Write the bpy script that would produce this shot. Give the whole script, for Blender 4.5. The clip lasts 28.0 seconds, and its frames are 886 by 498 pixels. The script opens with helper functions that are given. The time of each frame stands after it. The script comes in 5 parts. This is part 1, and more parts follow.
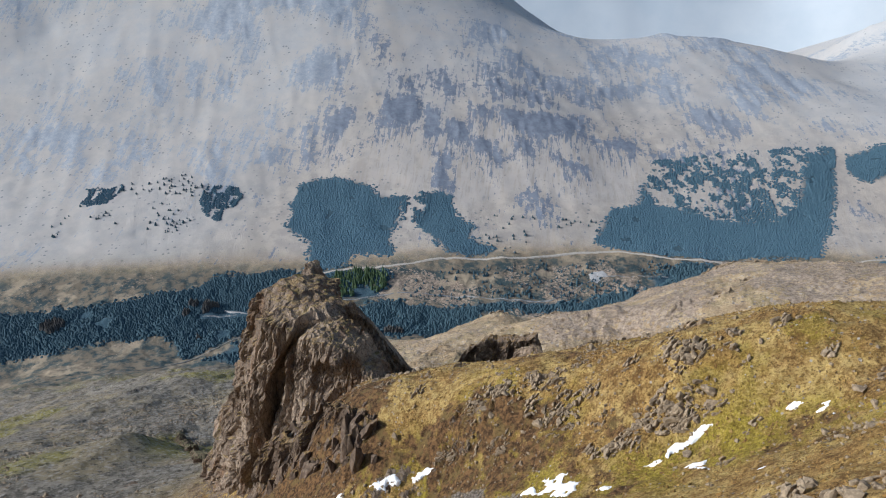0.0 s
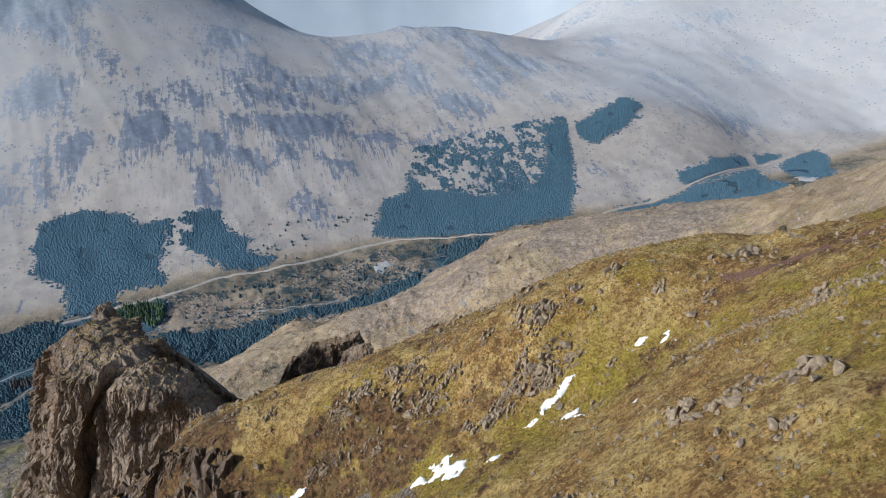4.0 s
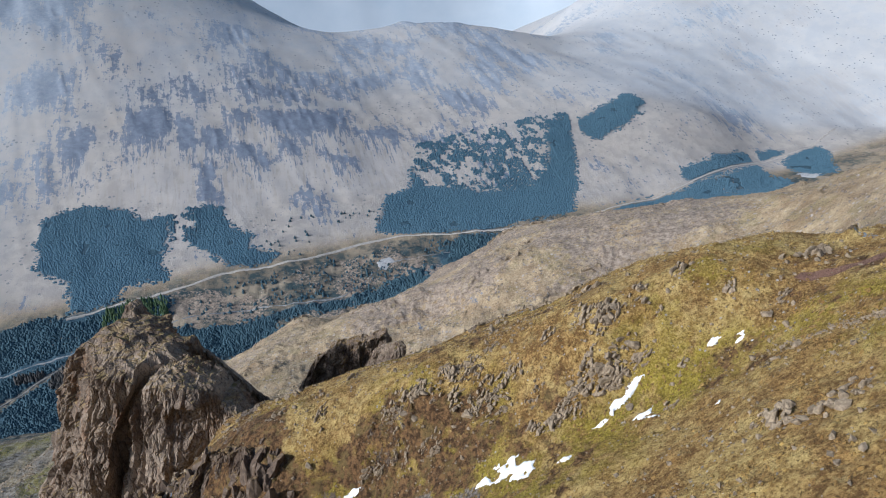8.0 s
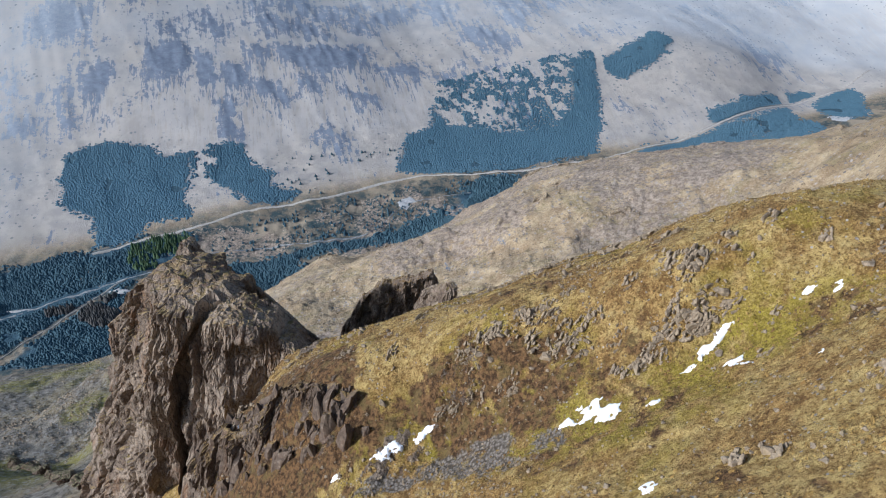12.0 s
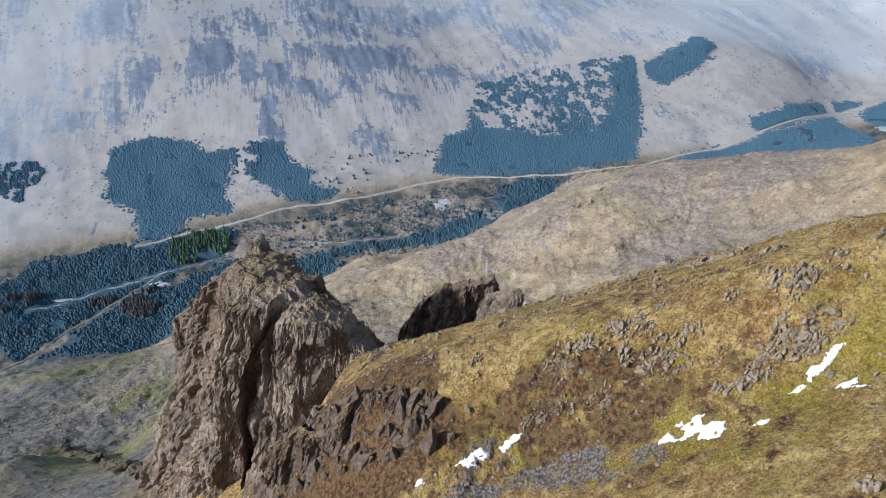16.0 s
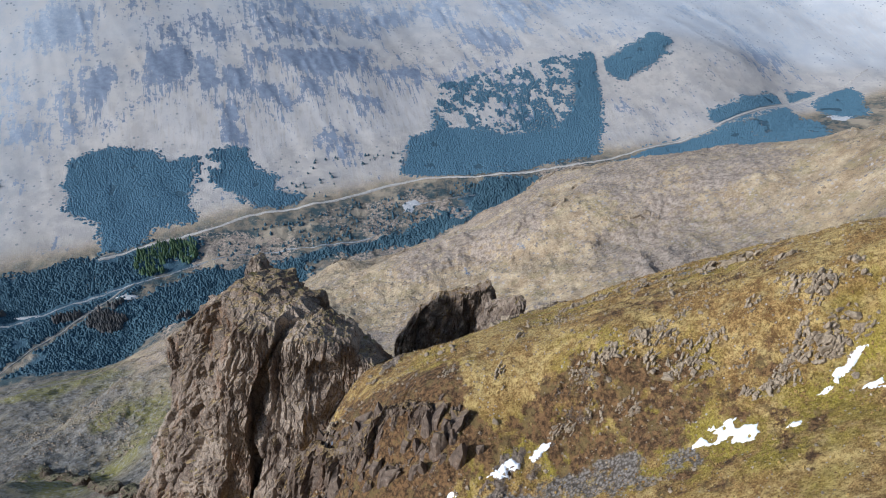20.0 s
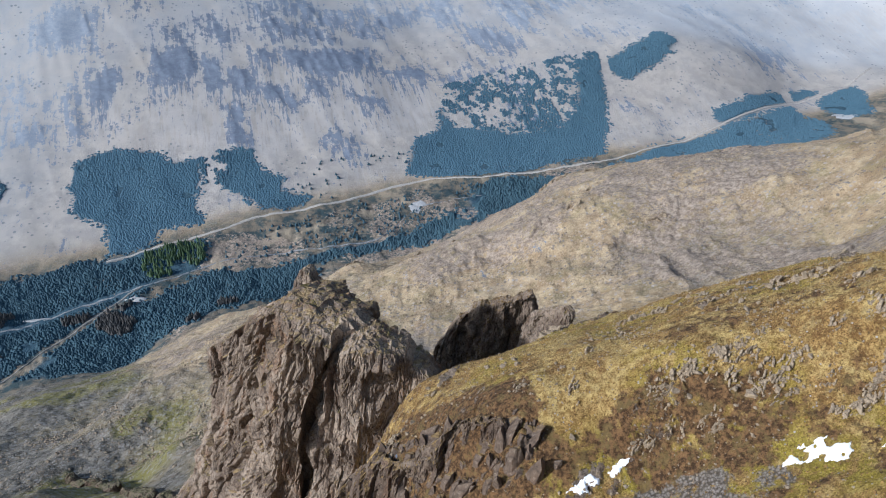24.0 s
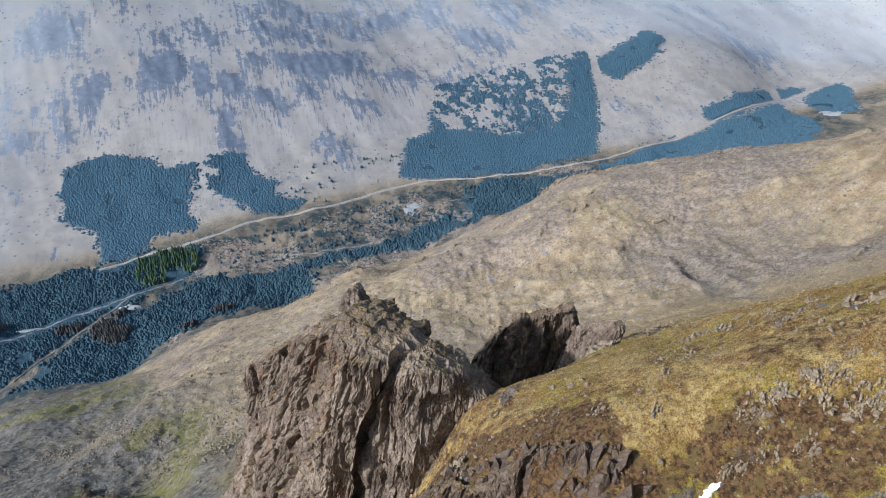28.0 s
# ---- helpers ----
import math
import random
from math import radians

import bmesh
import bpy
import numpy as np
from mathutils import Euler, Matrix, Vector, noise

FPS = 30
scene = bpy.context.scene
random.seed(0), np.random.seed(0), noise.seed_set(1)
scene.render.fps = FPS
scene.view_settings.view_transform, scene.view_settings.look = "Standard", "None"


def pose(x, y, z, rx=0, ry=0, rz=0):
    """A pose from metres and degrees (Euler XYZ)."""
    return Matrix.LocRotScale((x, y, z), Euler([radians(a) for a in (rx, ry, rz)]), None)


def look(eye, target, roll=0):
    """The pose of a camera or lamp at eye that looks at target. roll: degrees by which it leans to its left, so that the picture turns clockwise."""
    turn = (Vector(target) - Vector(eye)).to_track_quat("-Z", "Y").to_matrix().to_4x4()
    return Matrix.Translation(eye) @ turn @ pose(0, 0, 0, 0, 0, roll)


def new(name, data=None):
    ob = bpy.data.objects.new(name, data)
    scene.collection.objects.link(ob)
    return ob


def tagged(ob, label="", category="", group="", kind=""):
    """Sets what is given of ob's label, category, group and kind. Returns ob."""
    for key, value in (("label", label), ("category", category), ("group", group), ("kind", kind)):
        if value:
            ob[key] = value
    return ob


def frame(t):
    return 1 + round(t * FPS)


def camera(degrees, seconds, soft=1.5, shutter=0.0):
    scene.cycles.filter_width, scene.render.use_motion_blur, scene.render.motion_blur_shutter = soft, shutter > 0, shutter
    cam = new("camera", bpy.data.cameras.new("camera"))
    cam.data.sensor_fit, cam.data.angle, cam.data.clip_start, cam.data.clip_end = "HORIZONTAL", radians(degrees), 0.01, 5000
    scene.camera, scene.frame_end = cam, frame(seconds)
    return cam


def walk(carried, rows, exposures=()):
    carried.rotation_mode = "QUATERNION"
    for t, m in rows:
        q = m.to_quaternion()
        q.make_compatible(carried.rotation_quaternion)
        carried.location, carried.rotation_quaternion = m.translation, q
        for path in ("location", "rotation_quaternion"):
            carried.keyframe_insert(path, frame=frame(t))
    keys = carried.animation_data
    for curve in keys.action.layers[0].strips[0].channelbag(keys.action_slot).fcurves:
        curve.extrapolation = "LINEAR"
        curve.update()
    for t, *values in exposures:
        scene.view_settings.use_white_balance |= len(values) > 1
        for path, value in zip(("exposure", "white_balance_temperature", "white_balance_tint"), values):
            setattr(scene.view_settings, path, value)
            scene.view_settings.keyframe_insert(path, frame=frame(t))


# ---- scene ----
cam = camera(64.77, 28.0, soft=1.1)
# seconds, place, heading, pitch, roll
ROWS = [
    (0.0, 22.61, -0.01, 610.52, -20.818, -29.113, 0.110),
    (0.5, 21.78, -0.24, 610.32, -19.055, -29.092, 0.050),
    (1.0, 20.90, -0.44, 610.12, -14.989, -29.076, 0.010),
    (1.5, 20.04, -0.66, 610.09, -9.371, -29.084, 0.090),
    (2.0, 18.86, -0.94, 610.05, -2.793, -29.092, 0.015),
    (2.5, 17.46, -1.33, 610.23, -0.066, -29.139, -0.064),
    (3.0, 16.22, -1.32, 610.21, -0.043, -29.154, -0.074),
    (3.5, 15.25, -1.27, 610.17, -0.059, -29.181, -0.053),
    (5.5, 11.62, -1.12, 610.19, 0.048, -29.123, -0.075),
    (6.0, 10.65, -1.03, 610.22, 0.052, -29.114, -0.054),
    (6.5, 9.63, -0.81, 610.18, 0.072, -29.114, -0.095),
    (7.0, 8.55, -0.71, 610.13, 0.067, -29.140, -0.134),
    (7.5, 7.50, -0.60, 610.14, 0.061, -29.346, -0.104),
    (8.0, 6.43, -0.38, 610.08, 0.074, -29.510, -0.151),
    (8.5, 5.32, -0.31, 610.02, 0.055, -30.953, -0.126),
    (9.0, 4.26, -0.34, 610.04, 0.063, -32.859, -0.215),
    (9.5, 3.20, -0.24, 610.06, 0.058, -34.503, -0.184),
    (10.0, 2.13, -0.16, 610.07, 0.028, -34.496, -0.146),
    (10.5, 1.02, -0.13, 610.04, 0.010, -34.438, -0.157),
    (11.0, -0.00, 0.00, 610.00, 0.000, -34.432, -0.162),
    (11.5, -1.02, 0.05, 610.06, -0.008, -34.402, -0.186),
    (12.0, -2.18, 0.02, 610.13, -1.404, -34.413, -0.204),
    (12.5, -3.27, 0.04, 610.22, -3.975, -34.415, -0.230),
    (13.0, -4.34, 0.03, 610.30, -4.258, -34.347, -0.229),
    (14.5, -7.54, -0.01, 610.54, -4.278, -34.347, -0.224),
    (15.0, -8.74, -0.10, 610.68, -4.288, -34.320, -0.196),
    (15.5, -9.91, -0.16, 610.93, -4.338, -34.319, -0.156),
    (16.0, -11.11, -0.28, 611.20, -4.364, -34.310, -0.161),
    (16.5, -12.25, -0.39, 611.50, -4.374, -34.282, -0.117),
    (17.0, -13.35, -0.45, 611.91, -4.378, -34.298, -0.104),
    (17.5, -14.45, -0.45, 612.30, -4.357, -34.311, -0.078),
    (18.0, -15.47, -0.37, 612.60, -3.150, -34.301, -0.031),
    (18.5, -16.58, -0.41, 613.03, -0.874, -34.334, -0.037),
    (19.0, -17.58, -0.45, 613.48, -0.889, -34.364, 0.005),
    (19.5, -18.65, -0.50, 613.86, -0.880, -34.371, 0.021),
    (20.0, -19.68, -0.52, 614.23, -0.884, -34.373, 0.024),
    (20.5, -20.72, -0.55, 614.76, -0.886, -34.391, 0.066),
    (21.0, -21.90, -0.60, 615.19, -0.895, -34.398, 0.069),
    (21.5, -23.26, -0.68, 615.67, -0.902, -34.418, 0.093),
    (23.5, -29.75, -0.31, 617.10, -0.866, -34.457, 0.219),
    (24.0, -31.53, -0.05, 617.35, -0.849, -34.470, 0.251),
    (24.5, -33.48, 0.03, 617.79, -0.821, -34.469, 0.254),
    (25.0, -35.35, 0.24, 618.33, -0.825, -34.486, 0.257),
    (25.5, -37.25, 0.44, 618.72, -0.825, -34.500, 0.292),
    (26.0, -39.21, 0.83, 619.16, -0.825, -34.514, 0.294),
    (26.5, -41.07, 1.30, 619.52, -0.864, -34.513, 0.328),
    (27.0, -43.01, 1.78, 619.82, -0.582, -34.511, 0.322),
    (27.5, -44.83, 2.25, 620.17, 0.172, -34.510, 0.345),
    (28.0, -46.62, 2.92, 620.44, 0.534, -34.507, 0.371),
]
walk(cam, [(t, pose(x, y, z, 90 + tilt, 0, -turn) @ pose(0, 0, 0, 0, 0, -lean)) for t, x, y, z, turn, tilt, lean in ROWS],
     exposures=[(0.0, 0.01, 6000, 8), (1.2, -0.02, 6000, 8), (2.2, -0.12, 5950, 8), (6.0, -0.10, 5750, 8), (10.0, 0.04, 5600, 8), (17.0, 0.11, 5500, 8), (28.0, 0.13, 5600, 8)])

# ---- daylight: hazy spring sun from the west ----
SUN_DIR = Vector((-0.82, -0.33, 0.48)).normalized()
world = bpy.data.worlds.new("sky")
scene.world = world
world.use_nodes = True
_sky = world.node_tree.nodes.new("ShaderNodeTexSky")
_sky.sky_type, _sky.sun_disc = "NISHITA", False
_sky.sun_elevation, _sky.sun_rotation = math.asin(SUN_DIR.z), math.atan2(SUN_DIR.x, SUN_DIR.y)
_sky.altitude, _sky.air_density, _sky.dust_density, _sky.ozone_density = 800, 1.2, 3.0, 1.0
world.node_tree.nodes["Background"].inputs["Strength"].default_value = 0.12
world.node_tree.links.new(_sky.outputs[0], world.node_tree.nodes["Background"].inputs["Color"])
sun = new("sun", bpy.data.lights.new("sun", "SUN"))
sun.data.energy, sun.data.angle, sun.data.color = 4.2, radians(2.0), (1.0, 0.95, 0.90)
sun.matrix_world = look((0, 0, 900), Vector((0, 0, 900)) - SUN_DIR)
scene.view_settings.exposure = 0.0


# ---- materials ----
class Nodes:
    """A node tree in few words."""

    def __init__(self, name):
        self.mat = bpy.data.materials.new(name)
        self.mat.use_nodes = True
        self.tree = self.mat.node_tree
        self.bsdf = self.tree.nodes["Principled BSDF"]
        self.bsdf.inputs["Specular IOR Level"].default_value = 0.25
        self.place = self.add("ShaderNodeTexCoord").outputs["Object"]

    def add(self, kind, **values):
        n = self.tree.nodes.new(kind)
        for k, v in values.items():
            n.inputs[k].default_value = v
        return n

    def link(self, a, b):
        self.tree.links.new(a, b)

    def stretch(self, sx, sy, sz, turn=0.0, of=None):
        n = self.add("ShaderNodeMapping")
        n.vector_type = "TEXTURE"
        n.inputs["Scale"].default_value = (1 / sx, 1 / sy, 1 / sz)
        n.inputs["Rotation"].default_value = (0, 0, turn)
        self.link(of or self.place, n.inputs["Vector"])
        return n.outputs[0]

    def noise(self, size, detail=4.0, rough=0.55, of=None, warp=0.0):
        n = self.add("ShaderNodeTexNoise", Scale=1.0 / size, Detail=detail, Roughness=rough, Distortion=warp)
        self.link(of or self.place, n.inputs["Vector"])
        return n.outputs["Fac"]

    def cells(self, size, of=None, feature="F1"):
        n = self.add("ShaderNodeTexVoronoi", Scale=1.0 / size)
        n.feature = feature
        self.link(of or self.place, n.inputs["Vector"])
        return n

    def ramp(self, fac, lo, hi):
        n = self.add("ShaderNodeMapRange")
        n.interpolation_type = "SMOOTHSTEP"
        n.inputs["From Min"].default_value, n.inputs["From Max"].default_value = lo, hi
        self.link(fac, n.inputs["Value"])
        return n.outputs["Result"]

    def math(self, op, a, b):
        n = self.add("ShaderNodeMath")
        n.operation = op
        for i, v in enumerate((a, b)):
            if isinstance(v, (int, float)):
                n.inputs[i].default_value = v
            else:
                self.link(v, n.inputs[i])
        return n.outputs[0]

    def mix(self, fac, a, b):
        n = self.tree.nodes.new("ShaderNodeMix")
        n.data_type = "RGBA"
        for sock, v in ((n.inputs[0], fac), (n.inputs[6], a), (n.inputs[7], b)):
            if isinstance(v, (int, float)):
                sock.default_value = v
            elif isinstance(v, tuple):
                sock.default_value = (*v, 1)
            else:
                self.link(v, sock)
        return n.outputs[2]

    def mask(self, name):
        n = self.add("ShaderNodeAttribute")
        n.attribute_name = name
        return n.outputs["Fac"]

    def up(self):
        g, s = self.add("ShaderNodeNewGeometry"), self.add("ShaderNodeSeparateXYZ")
        self.link(g.outputs["Normal"], s.inputs[0])
        return s.outputs["Z"]

    def island(self):
        return self.add("ShaderNodeNewGeometry").outputs["Random Per Island"]

    def each(self):
        return self.add("ShaderNodeObjectInfo").outputs["Random"]

    def bump(self, height, depth, strength=1.0, under=None):
        n = self.add("ShaderNodeBump", Strength=strength, Distance=depth)
        self.link(height, n.inputs["Height"])
        if under is not None:
            self.link(under, n.inputs["Normal"])
        return n.outputs[0]

    def done(self, colour, rough=0.9, normal=None):
        if isinstance(colour, tuple):
            self.bsdf.inputs["Base Color"].default_value = (*colour, 1)
        else:
            self.link(colour, self.bsdf.inputs["Base Color"])
        self.bsdf.inputs["Roughness"].default_value = rough
        if normal is not None:
            self.link(normal, self.bsdf.inputs["Normal"])
        return self.mat


def rock_colour(n, scale=1.0):
    """Grey-brown volcanic rock with rusty and pale lichened patches; returns colour and height."""
    up_down = n.stretch(1, 1, 0.28)
    broad = n.noise(9 * scale, 4, 0.6)
    c = n.mix(n.ramp(broad, 0.40, 0.60), (0.14, 0.10, 0.072), (0.315, 0.245, 0.183))
    c = n.mix(n.math("MULTIPLY", n.ramp(n.noise(5 * scale, 5, 0.65, up_down), 0.52, 0.66), 0.8), c, (0.20, 0.112, 0.062))
    c = n.mix(n.math("MULTIPLY", n.ramp(n.noise(1.1 * scale, 5, 0.7), 0.52, 0.66), 0.6), c, (0.28, 0.225, 0.17))
    c = n.mix(n.math("MULTIPLY", n.ramp(n.noise(2.6 * scale, 6, 0.7, up_down), 0.56, 0.72), 0.75), c, (0.07, 0.058, 0.052))
    joints = n.cells(1.7 * scale, n.stretch(1, 1, 0.35), "DISTANCE_TO_EDGE").outputs["Distance"]
    c = n.mix(n.math("MULTIPLY", n.ramp(joints, 0.05, 0.0), 0.55), c, (0.06, 0.05, 0.045))
    grit = n.noise(0.45 * scale, 6, 0.75, n.stretch(1, 1, 0.5))
    c = n.mix(n.math("MULTIPLY", n.ramp(grit, 0.47, 0.37), 0.85), c, (0.045, 0.037, 0.032))
    c = n.mix(n.math("MULTIPLY", n.ramp(grit, 0.54, 0.64), 0.6), c, (0.36, 0.30, 0.24))
    h = n.math("ADD", n.math("MULTIPLY", n.ramp(joints, 0.0, 0.12), 0.5), n.math("ADD", n.noise(0.9 * scale, 6, 0.72), n.math("MULTIPLY", grit, 0.6)))
    return c, h


def make_rock():
    n = Nodes("fell_rock")
    c, h = rock_colour(n)
    turf = n.math("MULTIPLY", n.ramp(n.math("ADD", n.up(), n.math("MULTIPLY", n.noise(1.6, 5, 0.65), 0.5)), 1.06, 1.20), 0.85)
    grass = n.mix(n.ramp(n.noise(0.7, 4, 0.6), 0.35, 0.65), (0.19, 0.12, 0.05), (0.38, 0.28, 0.14))
    grass = n.mix(n.ramp(n.noise(4, 3), 0.5, 0.68), grass, (0.16, 0.125, 0.03))
    return n.done(n.mix(turf, c, grass), 0.92, n.bump(h, 0.30, 1.0))


def make_shaded_heather_rock(name, shade_mix, dark_patch, low=(0.11, 0.066, 0.03), high=(0.27, 0.18, 0.08)):
    """Brown rock under bracken and heather, with shade painted in evenly and in patches."""
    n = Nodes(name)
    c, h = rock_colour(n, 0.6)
    # dark patches, then an even dark brown, put shade into the colour
    c = n.mix(n.math("MULTIPLY", n.ramp(n.noise(1.4, 6, 0.7), 0.44, 0.60), dark_patch), c, n.mix(n.noise(0.4, 4), (0.04, 0.025, 0.017), (0.10, 0.06, 0.034)))
    c = n.mix(shade_mix, c, (0.062, 0.041, 0.03))
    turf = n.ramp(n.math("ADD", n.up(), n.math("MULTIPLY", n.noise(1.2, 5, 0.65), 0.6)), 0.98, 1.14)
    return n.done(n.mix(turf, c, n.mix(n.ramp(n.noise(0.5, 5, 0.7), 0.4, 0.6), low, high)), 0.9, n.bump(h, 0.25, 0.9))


def make_stone():
    n = Nodes("loose_stone")
    c = n.mix(n.ramp(n.noise(0.5, 5, 0.65), 0.38, 0.62), (0.13, 0.096, 0.065), (0.33, 0.255, 0.172))
    c = n.mix(n.math("MULTIPLY", n.island(), 0.4), c, (0.42, 0.34, 0.24))
    c = n.mix(n.math("MULTIPLY", n.ramp(n.noise(0.9, 4), 0.58, 0.7), 0.6), c, (0.17, 0.125, 0.05))
    return n.done(c, 0.92, n.bump(n.noise(0.25, 6, 0.7), 0.08))


def make_ground():
    n = Nodes("fell_ground")
    # dead moor grass in tussocks, with rusty bracken and greener wet ground
    fine = n.noise(0.30, 5, 0.75)
    clump = n.noise(1.2, 6, 0.70)
    patch = n.noise(7, 5, 0.62)
    c = n.mix(n.ramp(clump, 0.36, 0.64), (0.275, 0.163, 0.05), (0.595, 0.43, 0.165))
    c = n.mix(n.math("MULTIPLY", n.ramp(patch, 0.44, 0.57), 0.85), c, n.mix(n.ramp(clump, 0.4, 0.62), (0.165, 0.085, 0.028), (0.41, 0.24, 0.08)))
    c = n.mix(n.math("MULTIPLY", n.ramp(n.noise(2.6, 6, 0.7), 0.53, 0.66), 0.5), c, (0.52, 0.40, 0.175))
    moss = n.math("MULTIPLY", n.mask("moss"), n.ramp(n.noise(4.5, 6, 0.68), 0.38, 0.54))
    green = n.mix(n.ramp(n.noise(0.7, 5, 0.7), 0.36, 0.64), (0.20, 0.15, 0.018), (0.40, 0.315, 0.045))
    c = n.mix(moss, c, green)
    c = n.mix(n.math("MULTIPLY", n.ramp(fine, 0.47, 0.39), 0.62), c, (0.085, 0.052, 0.018))
    c = n.mix(n.math("MULTIPLY", n.ramp(fine, 0.54, 0.63), 0.5), c, (0.62, 0.47, 0.19))
    speck = n.cells(0.42)
    tone = n.add("ShaderNodeSeparateColor")
    n.link(speck.outputs["Color"], tone.inputs[0])
    some = n.math("ADD", tone.outputs[0], n.math("MULTIPLY", n.math("SUBTRACT", n.noise(4, 5, 0.7), 0.5), 1.6))
    pebble = n.math("MULTIPLY", n.ramp(some, 0.93, 0.98), n.ramp(speck.outputs["Distance"], 0.40, 0.30))
    c = n.mix(pebble, c, n.mix(tone.outputs[1], (0.20, 0.17, 0.145), (0.50, 0.46, 0.41)))
    # dead bracken and heather on broken ground, its darks deepened to stand for shade
    fern = n.mix(n.ramp(n.noise(0.8, 6, 0.72), 0.40, 0.62), (0.058, 0.032, 0.015), (0.24, 0.135, 0.058))
    fern = n.mix(n.math("MULTIPLY", n.ramp(n.noise(2.2, 6, 0.7), 0.50, 0.62), 0.75), fern, (0.185, 0.132, 0.05))
    c = n.mix(n.ramp(n.math("ADD", n.mask("bracken"), n.math("MULTIPLY", n.math("SUBTRACT", n.noise(2.8, 6, 0.7), 0.5), 1.9)), 0.36, 0.60), c, fern)
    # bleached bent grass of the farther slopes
    bent = n.mix(n.ramp(n.noise(14, 7, 0.65), 0.36, 0.64), (0.325, 0.23, 0.132), (0.525, 0.40, 0.245))
    bent = n.mix(n.math("MULTIPLY", n.ramp(n.noise(55, 6, 0.62), 0.5, 0.66), 0.45), bent, (0.33, 0.26, 0.185))
    bent = n.mix(n.math("MULTIPLY", n.ramp(n.noise(22, 7, 0.7), 0.50, 0.62), 0.75), bent, (0.30, 0.24, 0.125))
    crumb = n.noise(1.5, 6, 0.75)
    bent = n.mix(n.math("MULTIPLY", n.ramp(crumb, 0.48, 0.42), 0.38), bent, (0.12, 0.092, 0.066))
    bent = n.mix(n.math("MULTIPLY", n.ramp(crumb, 0.53, 0.61), 0.6), bent, (0.54, 0.455, 0.345))
    # blocks and boulders strewn over it, thick in the scree
    cob = n.cells(2.4)
    pick = n.add("ShaderNodeSeparateColor")
    n.link(cob.outputs["Color"], pick.inputs[0])
    strewn = n.math("ADD", pick.outputs[0], n.math("ADD", n.math("MULTIPLY", n.math("SUBTRACT", n.noise(16, 6, 0.7), 0.5), 1.6), n.math("MULTIPLY", n.mask("scree"), 0.45)))
    lump = n.math("MULTIPLY", n.ramp(strewn, 0.78, 0.86), n.ramp(cob.outputs["Distance"], 0.50, 0.36))
    bent = n.mix(lump, bent, n.mix(pick.outputs[1], (0.16, 0.135, 0.12), (0.48, 0.42, 0.365)))
    c = n.mix(n.mask("bent"), c, bent)
    # far fellside: bent grass, scree runnels down the slope; haze painted into base colours
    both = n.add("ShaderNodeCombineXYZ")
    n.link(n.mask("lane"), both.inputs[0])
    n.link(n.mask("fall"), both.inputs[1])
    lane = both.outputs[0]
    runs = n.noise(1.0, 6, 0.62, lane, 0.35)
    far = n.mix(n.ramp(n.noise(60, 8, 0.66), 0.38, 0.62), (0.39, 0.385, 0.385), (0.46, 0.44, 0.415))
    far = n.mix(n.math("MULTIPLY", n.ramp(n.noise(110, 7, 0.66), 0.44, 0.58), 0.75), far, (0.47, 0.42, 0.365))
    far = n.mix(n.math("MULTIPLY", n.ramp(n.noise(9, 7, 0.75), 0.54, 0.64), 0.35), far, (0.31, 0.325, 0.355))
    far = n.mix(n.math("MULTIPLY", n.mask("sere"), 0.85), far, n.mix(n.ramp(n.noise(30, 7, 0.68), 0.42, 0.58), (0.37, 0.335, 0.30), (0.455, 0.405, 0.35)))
    # thicker haze colour on the ground at the valley's head, then on high slopes
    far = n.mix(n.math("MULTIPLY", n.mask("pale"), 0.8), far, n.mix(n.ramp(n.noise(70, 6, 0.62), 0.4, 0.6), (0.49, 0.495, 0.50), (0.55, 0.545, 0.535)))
    far = n.mix(n.math("MULTIPLY", n.mask("haze_tint"), 0.55), far, n.mix(n.ramp(n.noise(45, 7, 0.66), 0.4, 0.6), (0.46, 0.475, 0.49), (0.53, 0.525, 0.51)))
    # single dark junipers and boulders dotted over it
    dots = n.cells(7.0)
    dot = n.add("ShaderNodeSeparateColor")
    n.link(dots.outputs["Color"], dot.inputs[0])
    lone = n.math("MULTIPLY", n.ramp(n.math("ADD", dot.outputs[0], n.math("MULTIPLY", n.math("SUBTRACT", n.noise(70, 5, 0.65), 0.5), 1.5)), 0.93, 0.97), n.ramp(dots.outputs["Distance"], 0.42, 0.30))
    far = n.mix(n.math("MULTIPLY", lone, 0.7), far, (0.15, 0.175, 0.20))
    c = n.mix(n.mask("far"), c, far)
    runnel = n.math("MULTIPLY", n.mask("runnel"), n.ramp(runs, 0.42, 0.52))
    c = n.mix(n.math("MULTIPLY", runnel, 0.7), c, (0.475, 0.44, 0.41))
    ragged = n.math("ADD", n.math("MULTIPLY", n.math("SUBTRACT", runs, 0.5), 2.0), n.math("MULTIPLY", n.math("SUBTRACT", n.noise(14, 9, 0.8), 0.5), 2.4))
    crag = n.ramp(n.math("ADD", n.mask("crag"), ragged), 0.48, 0.54)
    streaks = n.noise(0.7, 6, 0.68, lane, 0.25)
    crag = n.math("MAXIMUM", crag, n.ramp(n.math("ADD", n.mask("drip"), n.math("ADD", n.math("MULTIPLY", n.math("SUBTRACT", streaks, 0.5), 3.4), n.math("MULTIPLY", n.math("SUBTRACT", n.noise(12, 8, 0.8), 0.5), 1.4))), 0.66, 0.72))
    # crags in a blue-grey haze colour, lighter with height and distance
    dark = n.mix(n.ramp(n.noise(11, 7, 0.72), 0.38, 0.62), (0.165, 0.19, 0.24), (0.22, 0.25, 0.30))
